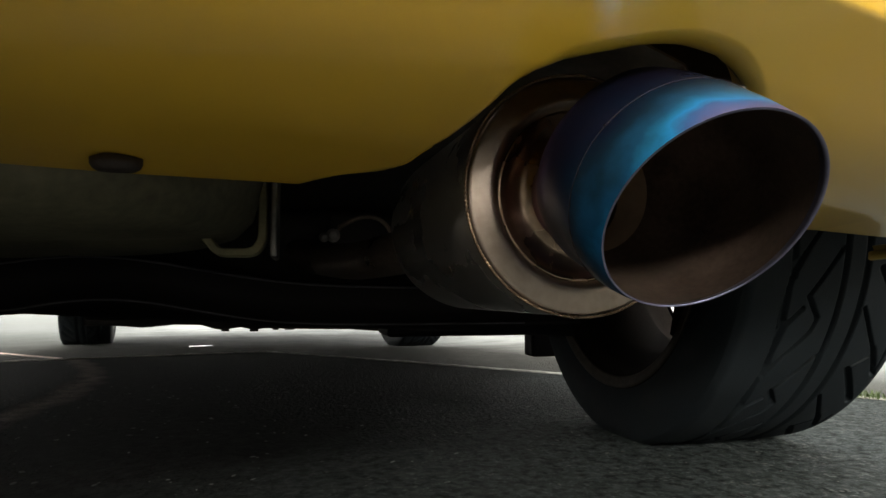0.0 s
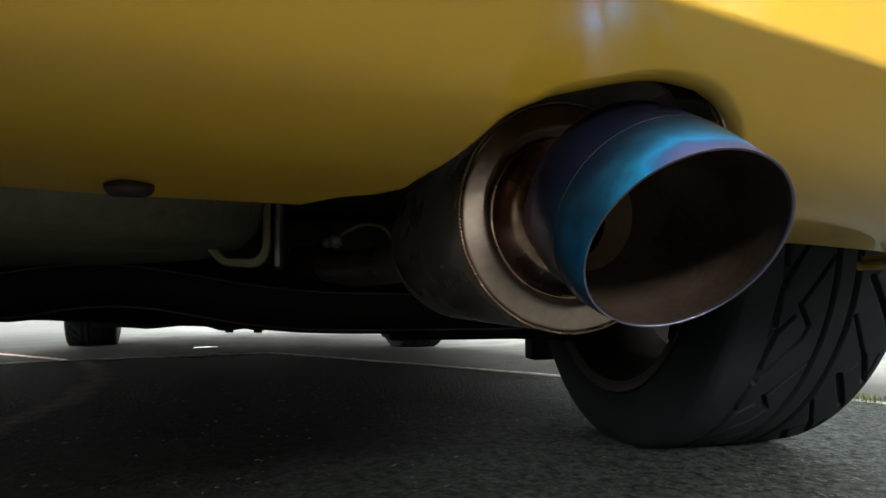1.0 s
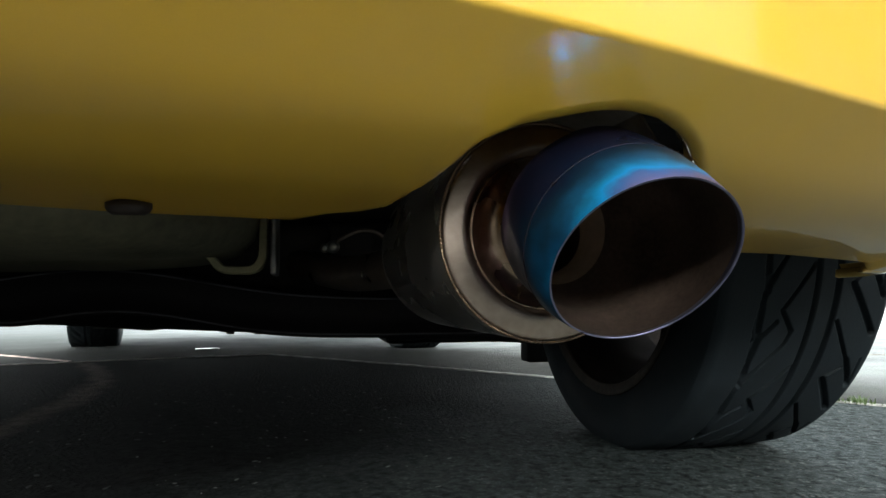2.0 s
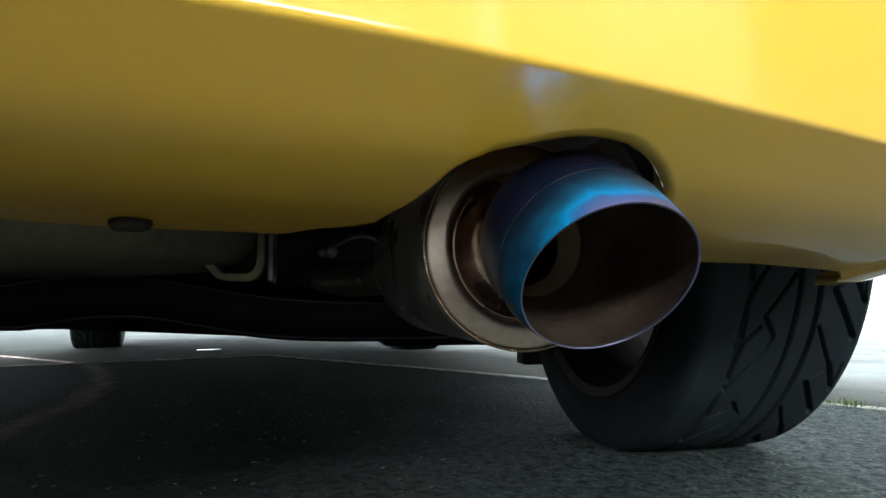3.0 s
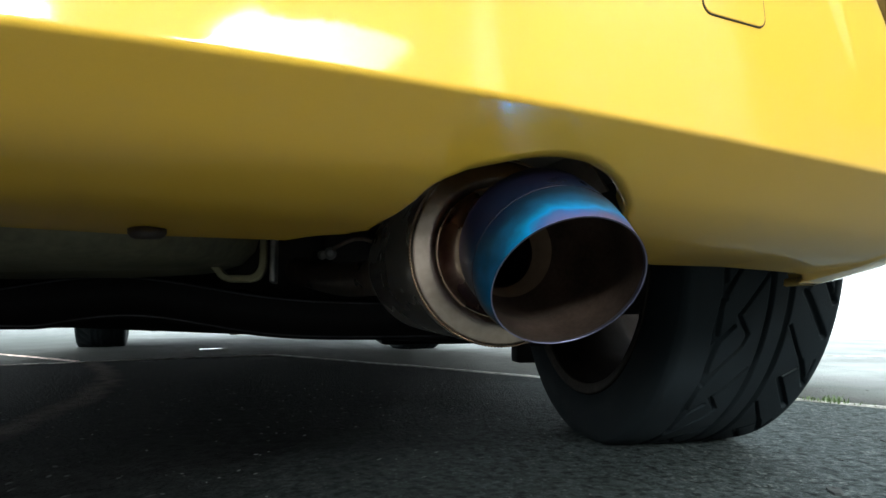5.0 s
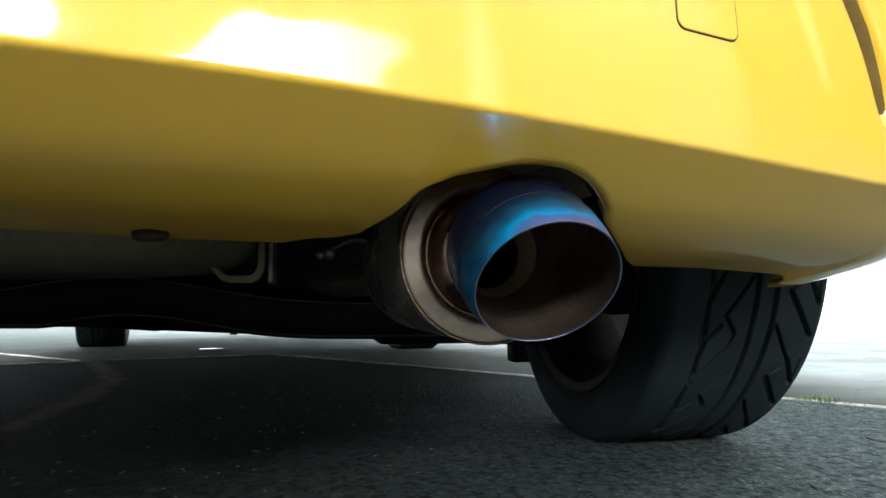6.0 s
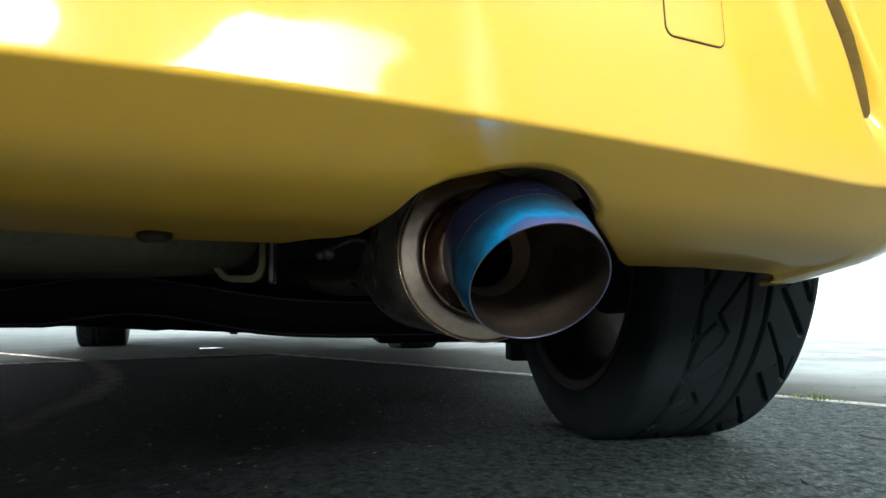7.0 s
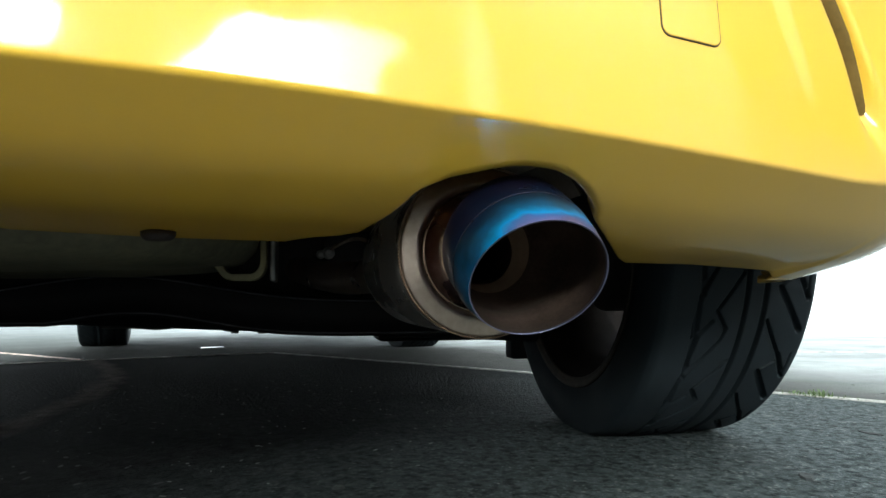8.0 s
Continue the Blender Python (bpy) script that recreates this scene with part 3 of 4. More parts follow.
def groove(theta, x):
    """How deep the tread is cut (0 to 1) at an angle in degrees and a place across the tyre: it repeats 16 times round."""
    pitch = 22.5
    deep = np.zeros_like(theta)

    def cut(line, half, depth, rep=True):
        nonlocal deep
        for shift in ((-4, -3, -2, -1, 0, 1) if rep else (0,)):
            for (t0, x0), (t1, x1) in zip(line, line[1:]):
                a = np.array(((t0 + shift * pitch) * 0.00506, x0))
                b = np.array(((t1 + shift * pitch) * 0.00506, x1))
                px, py = theta * 0.00506 - a[0], x - a[1]
                d = b - a
                k = np.clip((px * d[0] + py * d[1]) / (d @ d), 0, 1)
                gap = np.hypot(px - k * d[0], py - k * d[1])
                deep = np.maximum(deep, depth * np.clip((half + 0.0006 - gap) / 0.0012, 0, 1))
    cut(((0, 0.0075), (pitch, 0.0075)), 0.0032, 1.0)
    cut(((0, 0.0325), (pitch, 0.0325)), 0.0036, 1.0)
    cut(((66.5, 0.040), (61.4, 0.0555), (56.0, 0.0735), (49.3, 0.0925)), 0.0017, 0.9)
    cut(((57.0, 0.071), (49.3, 0.0925)), 0.0030, 1.0)
    cut(((52.0, 0.0515), (41.0, 0.0895)), 0.0034, 1.0)
    cut(((49.7, 0.092), (57.0, 0.0895)), 0.0011, 0.6)
    cut(((52.5, 0.053), (55.0, 0.070)), 0.0012, 0.8)
    # the zigzag of the inner half
    cut(((69.1, -0.0285), (64.5, -0.0128)), 0.0022, 0.95)
    cut(((78.5, 0.002), (69.1, -0.0285), (64.5, -0.0128), (61.8, -0.016), (57.5, -0.031), (52.0, -0.0503)), 0.0018, 0.9)
    cut(((52.0, -0.0503), (43.3, -0.0548), (28.0, -0.048)), 0.0024, 0.95)
    cut(((66.5, -0.0325), (63.0, -0.047), (55.4, -0.052), (52.0, -0.0503)), 0.0024, 0.95)
    cut(((78.2, -0.037), (72.3, -0.052), (65.3, -0.0505), (62.5, -0.048)), 0.0020, 0.9)
    return deep


TYRE_R, TYRE_HALF, TYRE_SIT = 0.2965, 0.0985, 0.2875


def tyre_mesh(per_pitch, across):
    """The tyre round its x axis: treaded crown, rounded shoulders, bulged sidewalls down to the bead."""
    turns = 16 * per_pitch
    angle = np.arange(turns) * 360.0 / turns
    # crown and shoulders: place across, drop of the crown
    xs = np.linspace(-TYRE_HALF, TYRE_HALF + 0.010, across)
    edge = np.where(xs > 0, xs - 0.007, -xs) + 0.0045
    drop = 0.0025 * (xs / TYRE_HALF) ** 2 + np.where(edge > 0.092, ((edge - 0.092) / 0.013) ** 2 * 0.0085, 0)
    th, xx = np.meshgrid(angle % 22.5, xs, indexing="ij")
    cut = np.tile(groove(th[:per_pitch], xx[:per_pitch]), (16, 1)) * 0.0070
    rad = TYRE_R - drop[None, :] - cut
    side = ((0.1020, 0.2735), (0.1040, 0.263), (0.1055, 0.252), (0.1050, 0.241), (0.1025, 0.231), (0.0995, 0.223), (0.097, 0.2175), (0.094, 0.212))
    left = np.array([(-x, r) for x, r in reversed(side)])
    right = np.array([(x + 0.007, r) for x, r in side])
    allx = np.concatenate([left[:, 0], xs, right[:, 0]])
    ones = np.ones((turns, 1))
    allr = np.concatenate([ones * left[:, 1], rad, ones * right[:, 1]], axis=1)
    a = np.radians(angle)[:, None]
    # angle 0 points down, 90 to the rear
    y, z = -allr * np.sin(a), -allr * np.cos(a)
    x = np.repeat(allx[None, :], turns, 0)
    z = np.maximum(z, -TYRE_SIT - 0.0005)
    verts = np.stack([x, y, z], -1).reshape(-1, 3)
    cols = len(allx)
    i, j = np.meshgrid(np.arange(turns), np.arange(cols - 1), indexing="ij")
    faces = np.stack([i * cols + j, i * cols + j + 1, ((i + 1) % turns) * cols + j + 1, ((i + 1) % turns) * cols + j], -1).reshape(-1, 4)
    me = bpy.data.meshes.new("tyre")
    me.from_pydata(verts.tolist(), [], faces.tolist())
    me.materials.append(RUBBER)
    me.polygons.foreach_set("use_smooth", [True] * len(me.polygons))
    return me


def wheel(parent, name, m, tyre_data, rim_data, lip_data, spoke_data, hub_data, drum_data, label):
    rim = part(name, rim_data, parent, label, m)
    part("tyre", tyre_data, rim, "black low-profile tyre with an asymmetric tread")
    for k in range(5):
        part("spoke", spoke_data, rim, "", pose(0, 0, 0, 72 * k + 56, 0, 0))
    part("rim_lip", lip_data, rim, "brown rust film along the rim's inner lip")
    part("hub", hub_data, rim)
    part("brake_drum", drum_data, rim, "dull black brake drum")
    return rim


def wheels(parent):
    def along_x(me):
        me.transform(Matrix.Rotation(radians(90), 4, "Y"))
        return me
    rim = along_x(lathe("rim", ((0.2235, -0.101), (0.226, -0.098), (0.2235, -0.094), (0.214, -0.091), (0.210, -0.080), (0.203, -0.062), (0.186, -0.040), (0.184, 0.026), (0.2075, 0.050), (0.2165, 0.068), (0.2190, 0.090), (0.2235, 0.094), (0.226, 0.098), (0.2235, 0.101), (0.2175, 0.098), (0.2140, 0.072), (0.2040, 0.053), (0.180, 0.030), (0.180, -0.044), (0.198, -0.066), (0.2045, -0.082), (0.208, -0.094)), RIM_PAINT, 96, True))
    lip = along_x(lathe("rim_lip", ((0.2085, -0.0965), (0.2105, -0.0985), (0.2135, -0.0985), (0.2150, -0.1000), (0.2195, -0.1015), (0.2215, -0.1022), (0.2235, -0.1015), (0.2215, -0.0995), (0.2100, -0.0950)), RUST, 96, True))
    bm = bmesh.new()
    bmesh.ops.create_cube(bm, size=1.0)
    for v in bm.verts:
        out_end = v.co.z > 0
        v.co = Vector((0.060 + v.co.x * (0.022 if out_end else 0.03), v.co.y * (0.085 if out_end else 0.078), 0.19 if out_end else 0.035))
    bmesh.ops.bevel(bm, geom=bm.edges[:], offset=0.006, segments=2, affect="EDGES")
    spoke = from_bm("spoke", bm, RIM_PAINT)
    hub = along_x(lathe("hub", ((0.0, 0.080), (0.026, 0.080), (0.03, 0.074), (0.062, 0.070), (0.066, 0.06), (0.066, 0.03), (0.0, 0.03)), RIM_PAINT, 48))
    drum = along_x(lathe("brake_drum", ((0.0, -0.05), (0.05, -0.052), (0.055, -0.045), (0.102, -0.042), (0.108, -0.036), (0.108, 0.02), (0.098, 0.028), (0.0, 0.03)), UNDERSEAL, 64))
    fine, coarse = tyre_mesh(96, 210), tyre_mesh(14, 40)
    z = TYRE_SIT
    wheel(parent, "rear_wheel", pose(0.7657, 0.0, z, 0, -0.5, 0.25), fine, rim, lip, spoke, hub, drum, "dark grey alloy rear wheel with a low-profile tyre")
    wheel(parent, "rear_wheel", pose(-0.7657, 0, z, 0, 0, 180), coarse, rim, lip, spoke, hub, drum, "dark grey alloy rear wheel with a low-profile tyre")
    for s in (1, -1):
        wheel(parent, "front_wheel", pose(s * 0.772, 2.52, z + ground_dip(s * 0.772, 2.52), 0, 0, 13 if s > 0 else 193), coarse, rim, lip, spoke, hub, drum, "front wheel with a black low-profile tyre")


TIP = Vector((0.4017, -0.6143, 0.2037))
TIP_YAW, TIP_PITCH, TIP_RADIUS = -0.0295, -0.334, 0.0386
CUT_YAW, CUT_PITCH = -0.0397, -0.7975
CAN = Vector((0.3944, -0.5217, 0.2280))
CAN_YAW, CAN_PITCH, CAN_R, CAN_LONG = 0.0743, -0.0201, 0.0594, 0.190


def rearward(yaw, pitch):
    return Vector((math.sin(yaw) * math.cos(pitch), -math.cos(yaw) * math.cos(pitch), math.sin(pitch)))


def across(axis):
    e1 = axis.cross(Vector((0, 0, 1))).normalized()
    return e1, e1.cross(axis)


def muffler(parent):
    """The silencer: a brushed can, a dished end cap with a weld all round, and a down-turned slash-cut tip that flares from a narrow neck."""
    back_axis = rearward(CAN_YAW, CAN_PITCH)
    c1, c2 = across(back_axis)
    axis = rearward(TIP_YAW, TIP_PITCH)
    e1, e2 = across(axis)
    nrm = rearward(CUT_YAW, CUT_PITCH)
    can_m = Matrix.Translation(CAN) @ Matrix((c1, c2, back_axis)).transposed().to_4x4()
    tip_w = Matrix.Translation(TIP) @ Matrix((e1, e2, axis)).transposed().to_4x4()
    tip_m = can_m.inverted() @ tip_w
    r, n = CAN_R, CAN_LONG
    body = lathe("muffler", ((r - 0.0008, 0.0), (r, -0.002), (r, -0.03), (r, -n + 0.02), (r - 0.0015, -n + 0.008), (r - 0.006, -n), (r - 0.02, -n - 0.010), (0.030, -n - 0.014), (0.0235, -n - 0.014)), STEEL, 128)
    can = part("muffler", body, parent, "brushed stainless exhaust muffler with a heat-blued slash-cut tip", can_m)
    cap = ((r - 0.0008, 0.0), (r - 0.0014, 0.0009), (r - 0.0022, 0.0013), (r - 0.0032, 0.0014), (0.0520, 0.0018), (0.0485, 0.0022), (0.0465, 0.0022), (0.0452, 0.0017), (0.0440, 0.0006), (0.0428, -0.0008), (0.0424, -0.0026))
    part("end_cap", lathe("end_cap", cap, CAP_STEEL, 128), can, "polished dished end cap")
    dish = ((0.0424, -0.0026), (0.0416, -0.0016), (0.0408, -0.0020), (0.0385, -0.0048), (0.0345, -0.0072), (0.0300, -0.0080), (0.0265, -0.0072), (0.0240, -0.0045))
    part("neck_dish", lathe("neck_dish", dish, DISH, 128), can, "bronze heat-tinted dish round the neck")
    # weld: overlapping beads round the rim
    beads, per = 170, 4
    verts = []
    m = beads * per
    for k in range(m):
        a = 2 * math.pi * k / m
        f = 0.0005 + 0.00035 * abs(math.sin(math.pi * (k % per) / per)) + 0.0001 * math.sin(k * 1.7)
        for j in range(8):
            b = 2 * math.pi * j / 8
            rr = r + 0.0001 + f * math.cos(b)
            verts.append((rr * math.cos(a), rr * math.sin(a), 0.0004 + 1.25 * f * math.sin(b)))
    part("weld_bead", mesh_of("weld_bead", verts, grid_faces(m, 8, True, True), WELD), can, "rippled brown weld bead")
    # the tip: stations of the flare along the can's axis (distance, radius, droop), then straight to the slanted lip
    stations = ((-0.012, 0.0232, 0.0), (-0.004, 0.0238, 0.0), (0.004, 0.0260, -0.02), (0.012, 0.0296, -0.05), (0.020, 0.0335, -0.09), (0.029, 0.0377, -0.14), (0.038, 0.0412, -0.19), (0.046, 0.0432, -0.24), (0.052, 0.0438, -0.28))
    steps = 144
    inverse = tip_w.inverted()

    def loft(thin, ends):
        rings = []
        for at, rad, droop in stations:
            mid = CAN + back_axis * at + Vector((0.05, 0, 0)) * max(0, at)
            f1, f2 = across(rearward(CAN_YAW, CAN_PITCH + droop))
            rings.append([mid + f1 * ((rad - thin) * math.cos(2 * math.pi * k / steps)) + f2 * ((rad - thin) * math.sin(2 * math.pi * k / steps)) for k in range(steps)])
        last = rings[-1]
        lip = []
        for k in range(steps):
            a = 2 * math.pi * k / steps
            q = e1 * ((TIP_RADIUS - thin) * math.cos(a)) + e2 * ((TIP_RADIUS - thin) * math.sin(a))
            lip.append(TIP + q - axis * (q.dot(nrm) / axis.dot(nrm)))
        for share in ends:
            swell = 1 + 0.05 * math.sin(math.pi * share)
            rings.append([TIP.lerp(a, 0) + (a.lerp(b, share) - (mid.lerp(TIP, share))) * swell + (mid.lerp(TIP, share) - TIP) for a, b in zip(last, lip)])
        return [[inverse @ v for v in ring] for ring in rings]
    outer = loft(0.0, (0.25, 0.5, 0.75, 0.93, 0.985, 0.997))
    inner = loft(0.0008, (0.25, 0.5, 0.75, 0.96, 0.998))
    skin = outer
    tip = part("exhaust_tip", mesh_of("exhaust_tip", [v for ring in skin for v in ring], grid_faces(len(skin), steps, False, True), TITANIUM), can, "heat-blued titanium tip cut on a slant", tip_m)
    edge = [outer[-1], *inner[:-4:-1]]
    part("tip_rim", mesh_of("tip_rim", [v for ring in edge for v in ring], grid_faces(len(edge), steps, False, True), RIM_EDGE), can, "thin grey-blue cut edge", tip_m)
    lining = loft(0.0010, (0.25, 0.5, 0.75, 0.93))
    hole = [inverse @ (tip_w @ v - back_axis * 0.12) for v in lining[0]]
    throat = [*hole, *lining[0], *lining[1]]
    part("inlet_hole", mesh_of("inlet_hole", throat, grid_faces(3, steps, False, True) + [tuple(range(steps))], SOOT), can, "black sooted inlet", tip_m)
    band = lining[1:4]
    part("flare_band", mesh_of("flare_band", [v for ring in band for v in ring], grid_faces(3, steps, False, True), BEIGE), can, "beige band round the inlet", tip_m)
    lining = lining[3:]
    part("inner_pipe", mesh_of("inner_pipe", [v for ring in lining for v in ring], grid_faces(len(lining), steps, False, True), SOOT), can, "sooty brown inner pipe", tip_m)
    # seam where the flare meets the tip, outside and inside
    for name, ring_of, out in (("tip_seam", outer, 0.0001),):
        ring = [tip_w @ v for v in ring_of[10]]
        mid = sum(ring, Vector()) / steps
        path = [v + (v - mid).normalized() * out for v in ring]
        verts = []
        for k, v in enumerate(path):
            rad = (v - mid).normalized()
            f = 0.00016 + 0.00006 * math.sin(k * 2.1)
            for j in range(6):
                b = 2 * math.pi * j / 6
                verts.append(inverse @ (v + rad * f * math.cos(b) + axis * 1.4 * f * math.sin(b)))
        part(name, mesh_of(name, verts, grid_faces(steps, 6, True, True), TIP_WELD), can, "", tip_m)
    front = CAN - back_axis * (n + 0.012)
    pipe = smooth_path([front, front - back_axis * 0.04, (0.372, -0.20, 0.232), (0.345, -0.10, 0.230), (0.318, 0.0, 0.231), (0.285, 0.10, 0.240), (0.22, 0.30, 0.262), (0.16, 0.8, 0.262), (0.14, 2.0, 0.24)], 10)
    me = tube("inlet_pipe", pipe, 0.0235, PIPE_STEEL, 28)
    me.transform(can_m.inverted())
    part("inlet_pipe", me, can, "dull brown exhaust pipe")
    return can


def underside(parent):
    # floor pan with pressed ribs
    part("floor_pan", box("floor_pan", (1.70, 3.56, 0.03), UNDERSEAL, 0.01), parent, "black underbody panel", pose(0, 1.36, 0.345))
    part("fuel_tank", box("fuel_tank", (1.10, 0.55, 0.13), UNDERSEAL, 0.03), parent, "black fuel tank under the floor", pose(0, 0.47, 0.262))
    # the spare-wheel tub
    prof = ((0.0, 0.0), (0.12, 0.001), (0.25, 0.003), (0.29, 0.006), (0.315, 0.014), (0.328, 0.028), (0.336, 0.06), (0.345, 0.105))
    tub = lathe("spare_wheel_tub", prof, TUB_PAINT, 96)
    for v in tub.vertices:
        v.co.y *= 0.80
        a = math.atan2(v.co.y, v.co.x)
        rr = math.hypot(v.co.x, v.co.y)
        if 0.08 < rr < 0.30:
            v.co.z += 0.003 * max(0, math.cos(a * 6)) ** 3
    part("spare_wheel_tub", tub, parent, "dusty grey-olive spare-wheel tub under the floor", pose(-0.115, -0.215, 0.2265))
    # torsion beam: top edge, ridge and foot vary along its length
    xs = np.linspace(-0.62, 0.62, 63)
    verts = []
    for x in xs:
        foot = min(0.1665, max(0.128, 0.162 - 0.052 * x))
        top = 0.203 + 0.036 * math.exp(-((x - 0.01) / 0.17) ** 2)
        ridge = max(foot + 0.003, 0.150 + 0.032 * math.exp(-((x - 0.03) / 0.14) ** 2))
        for y, z in ((0.10, top - 0.01), (0.015, top), (0.0, top - 0.002), (-0.003, top - 0.006), (0.004, (top + ridge) / 2), (-0.008, ridge + 0.004), (-0.011, ridge), (-0.004, ridge - 0.004), (0.02, foot + 0.002), (0.06, foot), (0.10, foot + 0.004)):
            verts.append((x, y, z))
    cols = 11
    beam = part("torsion_beam", mesh_of("torsion_beam", verts, grid_faces(len(xs), cols, False, True), BEAM_PAINT), parent, "black pressed-steel torsion beam")
    # pale lines along two edges stand in for the light they catch
    for k, (at, lift) in enumerate(((3, 0.0), (6, 0.001))):
        edge = [Vector(verts[i * cols + at]) + Vector((0, -0.001, lift)) for i in range(4, len(xs) - 4)]
        part("beam_edge_glint", tube("beam_edge_glint", edge, 0.0012, EDGE_GLINT, 8), beam, "thin grey line for the light on the beam's edge")
    part("centre_silencer", box("centre_silencer", (0.44, 0.5, 0.06), UNDERSEAL, 0.02), parent, "black centre silencer box", pose(0.22, 1.15, 0.170))
    part("tunnel_panel", box("tunnel_panel", (0.34, 0.4, 0.05), UNDERSEAL, 0.012), parent, "", pose(-0.13, 1.15, 0.1650))
    # trailing arms and their plates
    for s in (1, -1):
        arm = part("trailing_arm", tube("trailing_arm", smooth_path([(s * 0.60, -0.02, 0.20), (s * 0.60, 0.15, 0.17), (s * 0.58, 0.32, 0.155), (s * 0.55, 0.48, 0.19)]), 0.034, BEAM_PAINT, 20), parent)
        part("arm_plate", box("arm_plate", (0.30, 0.16, 0.03), BEAM_PAINT, 0.008), arm, "", pose(s * 0.55, 0.42, 0.132))
        part("arm_bracket", box("arm_bracket", (0.075, 0.05, 0.048), BEAM_PAINT, 0.007), arm, "", pose(s * 0.728, 0.41, 0.096))
    # hook and its bracket
    # (centre line, half thickness): a pointed arm, a flat foot and an upright
    line = ((0.1585, 0.2418, 0.0006), (0.1640, 0.2406, 0.0020), (0.1690, 0.2378, 0.0030), (0.1745, 0.2325, 0.0035), (0.1800, 0.2262, 0.0037), (0.1850, 0.2238, 0.0037), (0.1980, 0.2235, 0.0037), (0.2080, 0.2236, 0.0038), (0.2147, 0.2264, 0.0040), (0.2190, 0.2323, 0.0040), (0.2208, 0.2405, 0.0038), (0.2208, 0.262, 0.0036), (0.2206, 0.335, 0.0036))
    path = smooth_path([(x, h, z) for x, z, h in line], 5)
    verts = []
    for k, p in enumerate(path):
        along = path[min(k + 1, len(path) - 1)] - path[max(k - 1, 0)]
        up = Vector((-along.z, 0, along.x)).normalized()
        h, c = p.y, min(0.0012, p.y * 0.6)
        for d, u in ((-0.011, h - c), (-0.011 + c, h), (0.011 - c, h), (0.011, h - c), (0.011, c - h), (0.011 - c, -h), (c - 0.011, -h), (-0.011, c - h)):
            verts.append(Vector((p.x, -0.2 + d, p.z)) + up * u)
    faces = grid_faces(len(path), 8, False, True) + [tuple(range(8)), tuple(range(8 * len(path) - 1, 8 * len(path) - 9, -1))]
    part("tie_down_hook", mesh_of("tie_down_hook", verts, faces, HOOK_PAINT, False), parent, "dusty cream bent-steel tie-down hook")
    part("hook_bracket", box("hook_bracket", (0.006, 0.05, 0.118), BRACKET, 0.0022), parent, "thin grey steel bracket", pose(0.2318, -0.20, 0.2775))
    # heat shield over the silencer: a folded sheet with a rib
    axis = rearward(CAN_YAW, CAN_PITCH)
    s1, s2 = across(axis)
    verts = []
    for at in (-0.17, -0.12, -0.07, -0.02, 0.012):
        for k, deg in enumerate((48, 62, 76, 90, 106, 128, 150)):
            r = 0.080 + (0.004 if k % 2 else 0.0) + (0.003 if at == -0.07 else 0.0)
            verts.append(CAN + axis * at + s1 * (r * math.cos(radians(deg))) + s2 * (r * math.sin(radians(deg))))
    shield = part("heat_shield", mesh_of("heat_shield", verts, grid_faces(5, 7), SHIELD, False), parent, "dark folded heat shield over the muffler")
    thick = shield.modifiers.new("thickness", "SOLIDIFY")
    thick.thickness = 0.0015
    part("shield_strap", tube("shield_strap", smooth_path([(0.352, -0.56, 0.285), (0.356, -0.54, 0.300), (0.362, -0.50, 0.325)]), 0.0022, ZINC, 8), shield, "thin bright strap")
    # hanger with its bolt
    hang = part("exhaust_hanger", box("exhaust_hanger", (0.075, 0.012, 0.06), UNDERSEAL, 0.008), parent, "black exhaust hanger with a bright bolt", pose(0.325, 0.181, 0.290))
    bolt = lathe("bolt", ((0.0, 0.012), (0.005, 0.0118), (0.0085, 0.010), (0.0105, 0.006), (0.0105, 0.002), (0.0145, 0.0015), (0.0145, 0.0), (0.0, 0.0)), ZINC, 24)
    part("bolt", bolt, hang, "bright bolt head", pose(-0.0282, -0.006, -0.0079, 90, 0, 0) @ Matrix.Scale(0.75, 4))
    part("bolt", bolt, hang, "dull bolt head", pose(-0.0415, -0.006, -0.0105, 90, 0, 0) @ Matrix.Scale(0.55, 4))
    rod = smooth_path([(0.300, 0.05, 0.276), (0.304, 0.05, 0.282), (0.331, 0.05, 0.294), (0.354, 0.05, 0.292), (0.369, 0.05, 0.277), (0.373, 0.05, 0.250)], 6)
    me = tube("hanger_rod", rod, 0.003, PIPE_STEEL, 12)
    me.transform(Matrix.Translation((-0.325, -0.181, -0.290)))
    part("hanger_rod", me, hang, "bent brown steel rod")
    # front subframe and undertray, whose uneven lower edge stands against the light
    low_edge = ((-0.62, 0.098), (-0.512, 0.098), (-0.44, 0.092), (-0.40, 0.0885), (-0.33, 0.095), (-0.282, 0.100), (-0.178, 0.097), (-0.125, 0.080), (-0.095, 0.077), (-0.02, 0.086), (0.03, 0.0750), (0.075, 0.081), (0.19, 0.077), (0.435, 0.072), (0.54, 0.064), (0.62, 0.063))
    verts = []
    for x in np.linspace(-0.62, 0.62, 94):
        foot = float(np.interp(x, [p[0] for p in low_edge], [p[1] for p in low_edge])) + 0.0008 * noise.noise(Vector((x * 40, 0, 0)))
        for y, z in ((1.95, 0.22), (1.95, foot + 0.006), (1.953, foot + 0.0015), (1.96, foot), (2.22, foot + 0.006), (2.23, foot + 0.02), (2.23, 0.22)):
            verts.append((x, y, z))
    frame_me = mesh_of("front_subframe", verts, grid_faces(94, 7, False, True) + [tuple(range(7)), tuple(range(94 * 7 - 1, 93 * 7 - 1, -1))], UNDERSEAL)
    subframe = part("front_subframe", frame_me, parent, "black front subframe with an uneven lower edge")
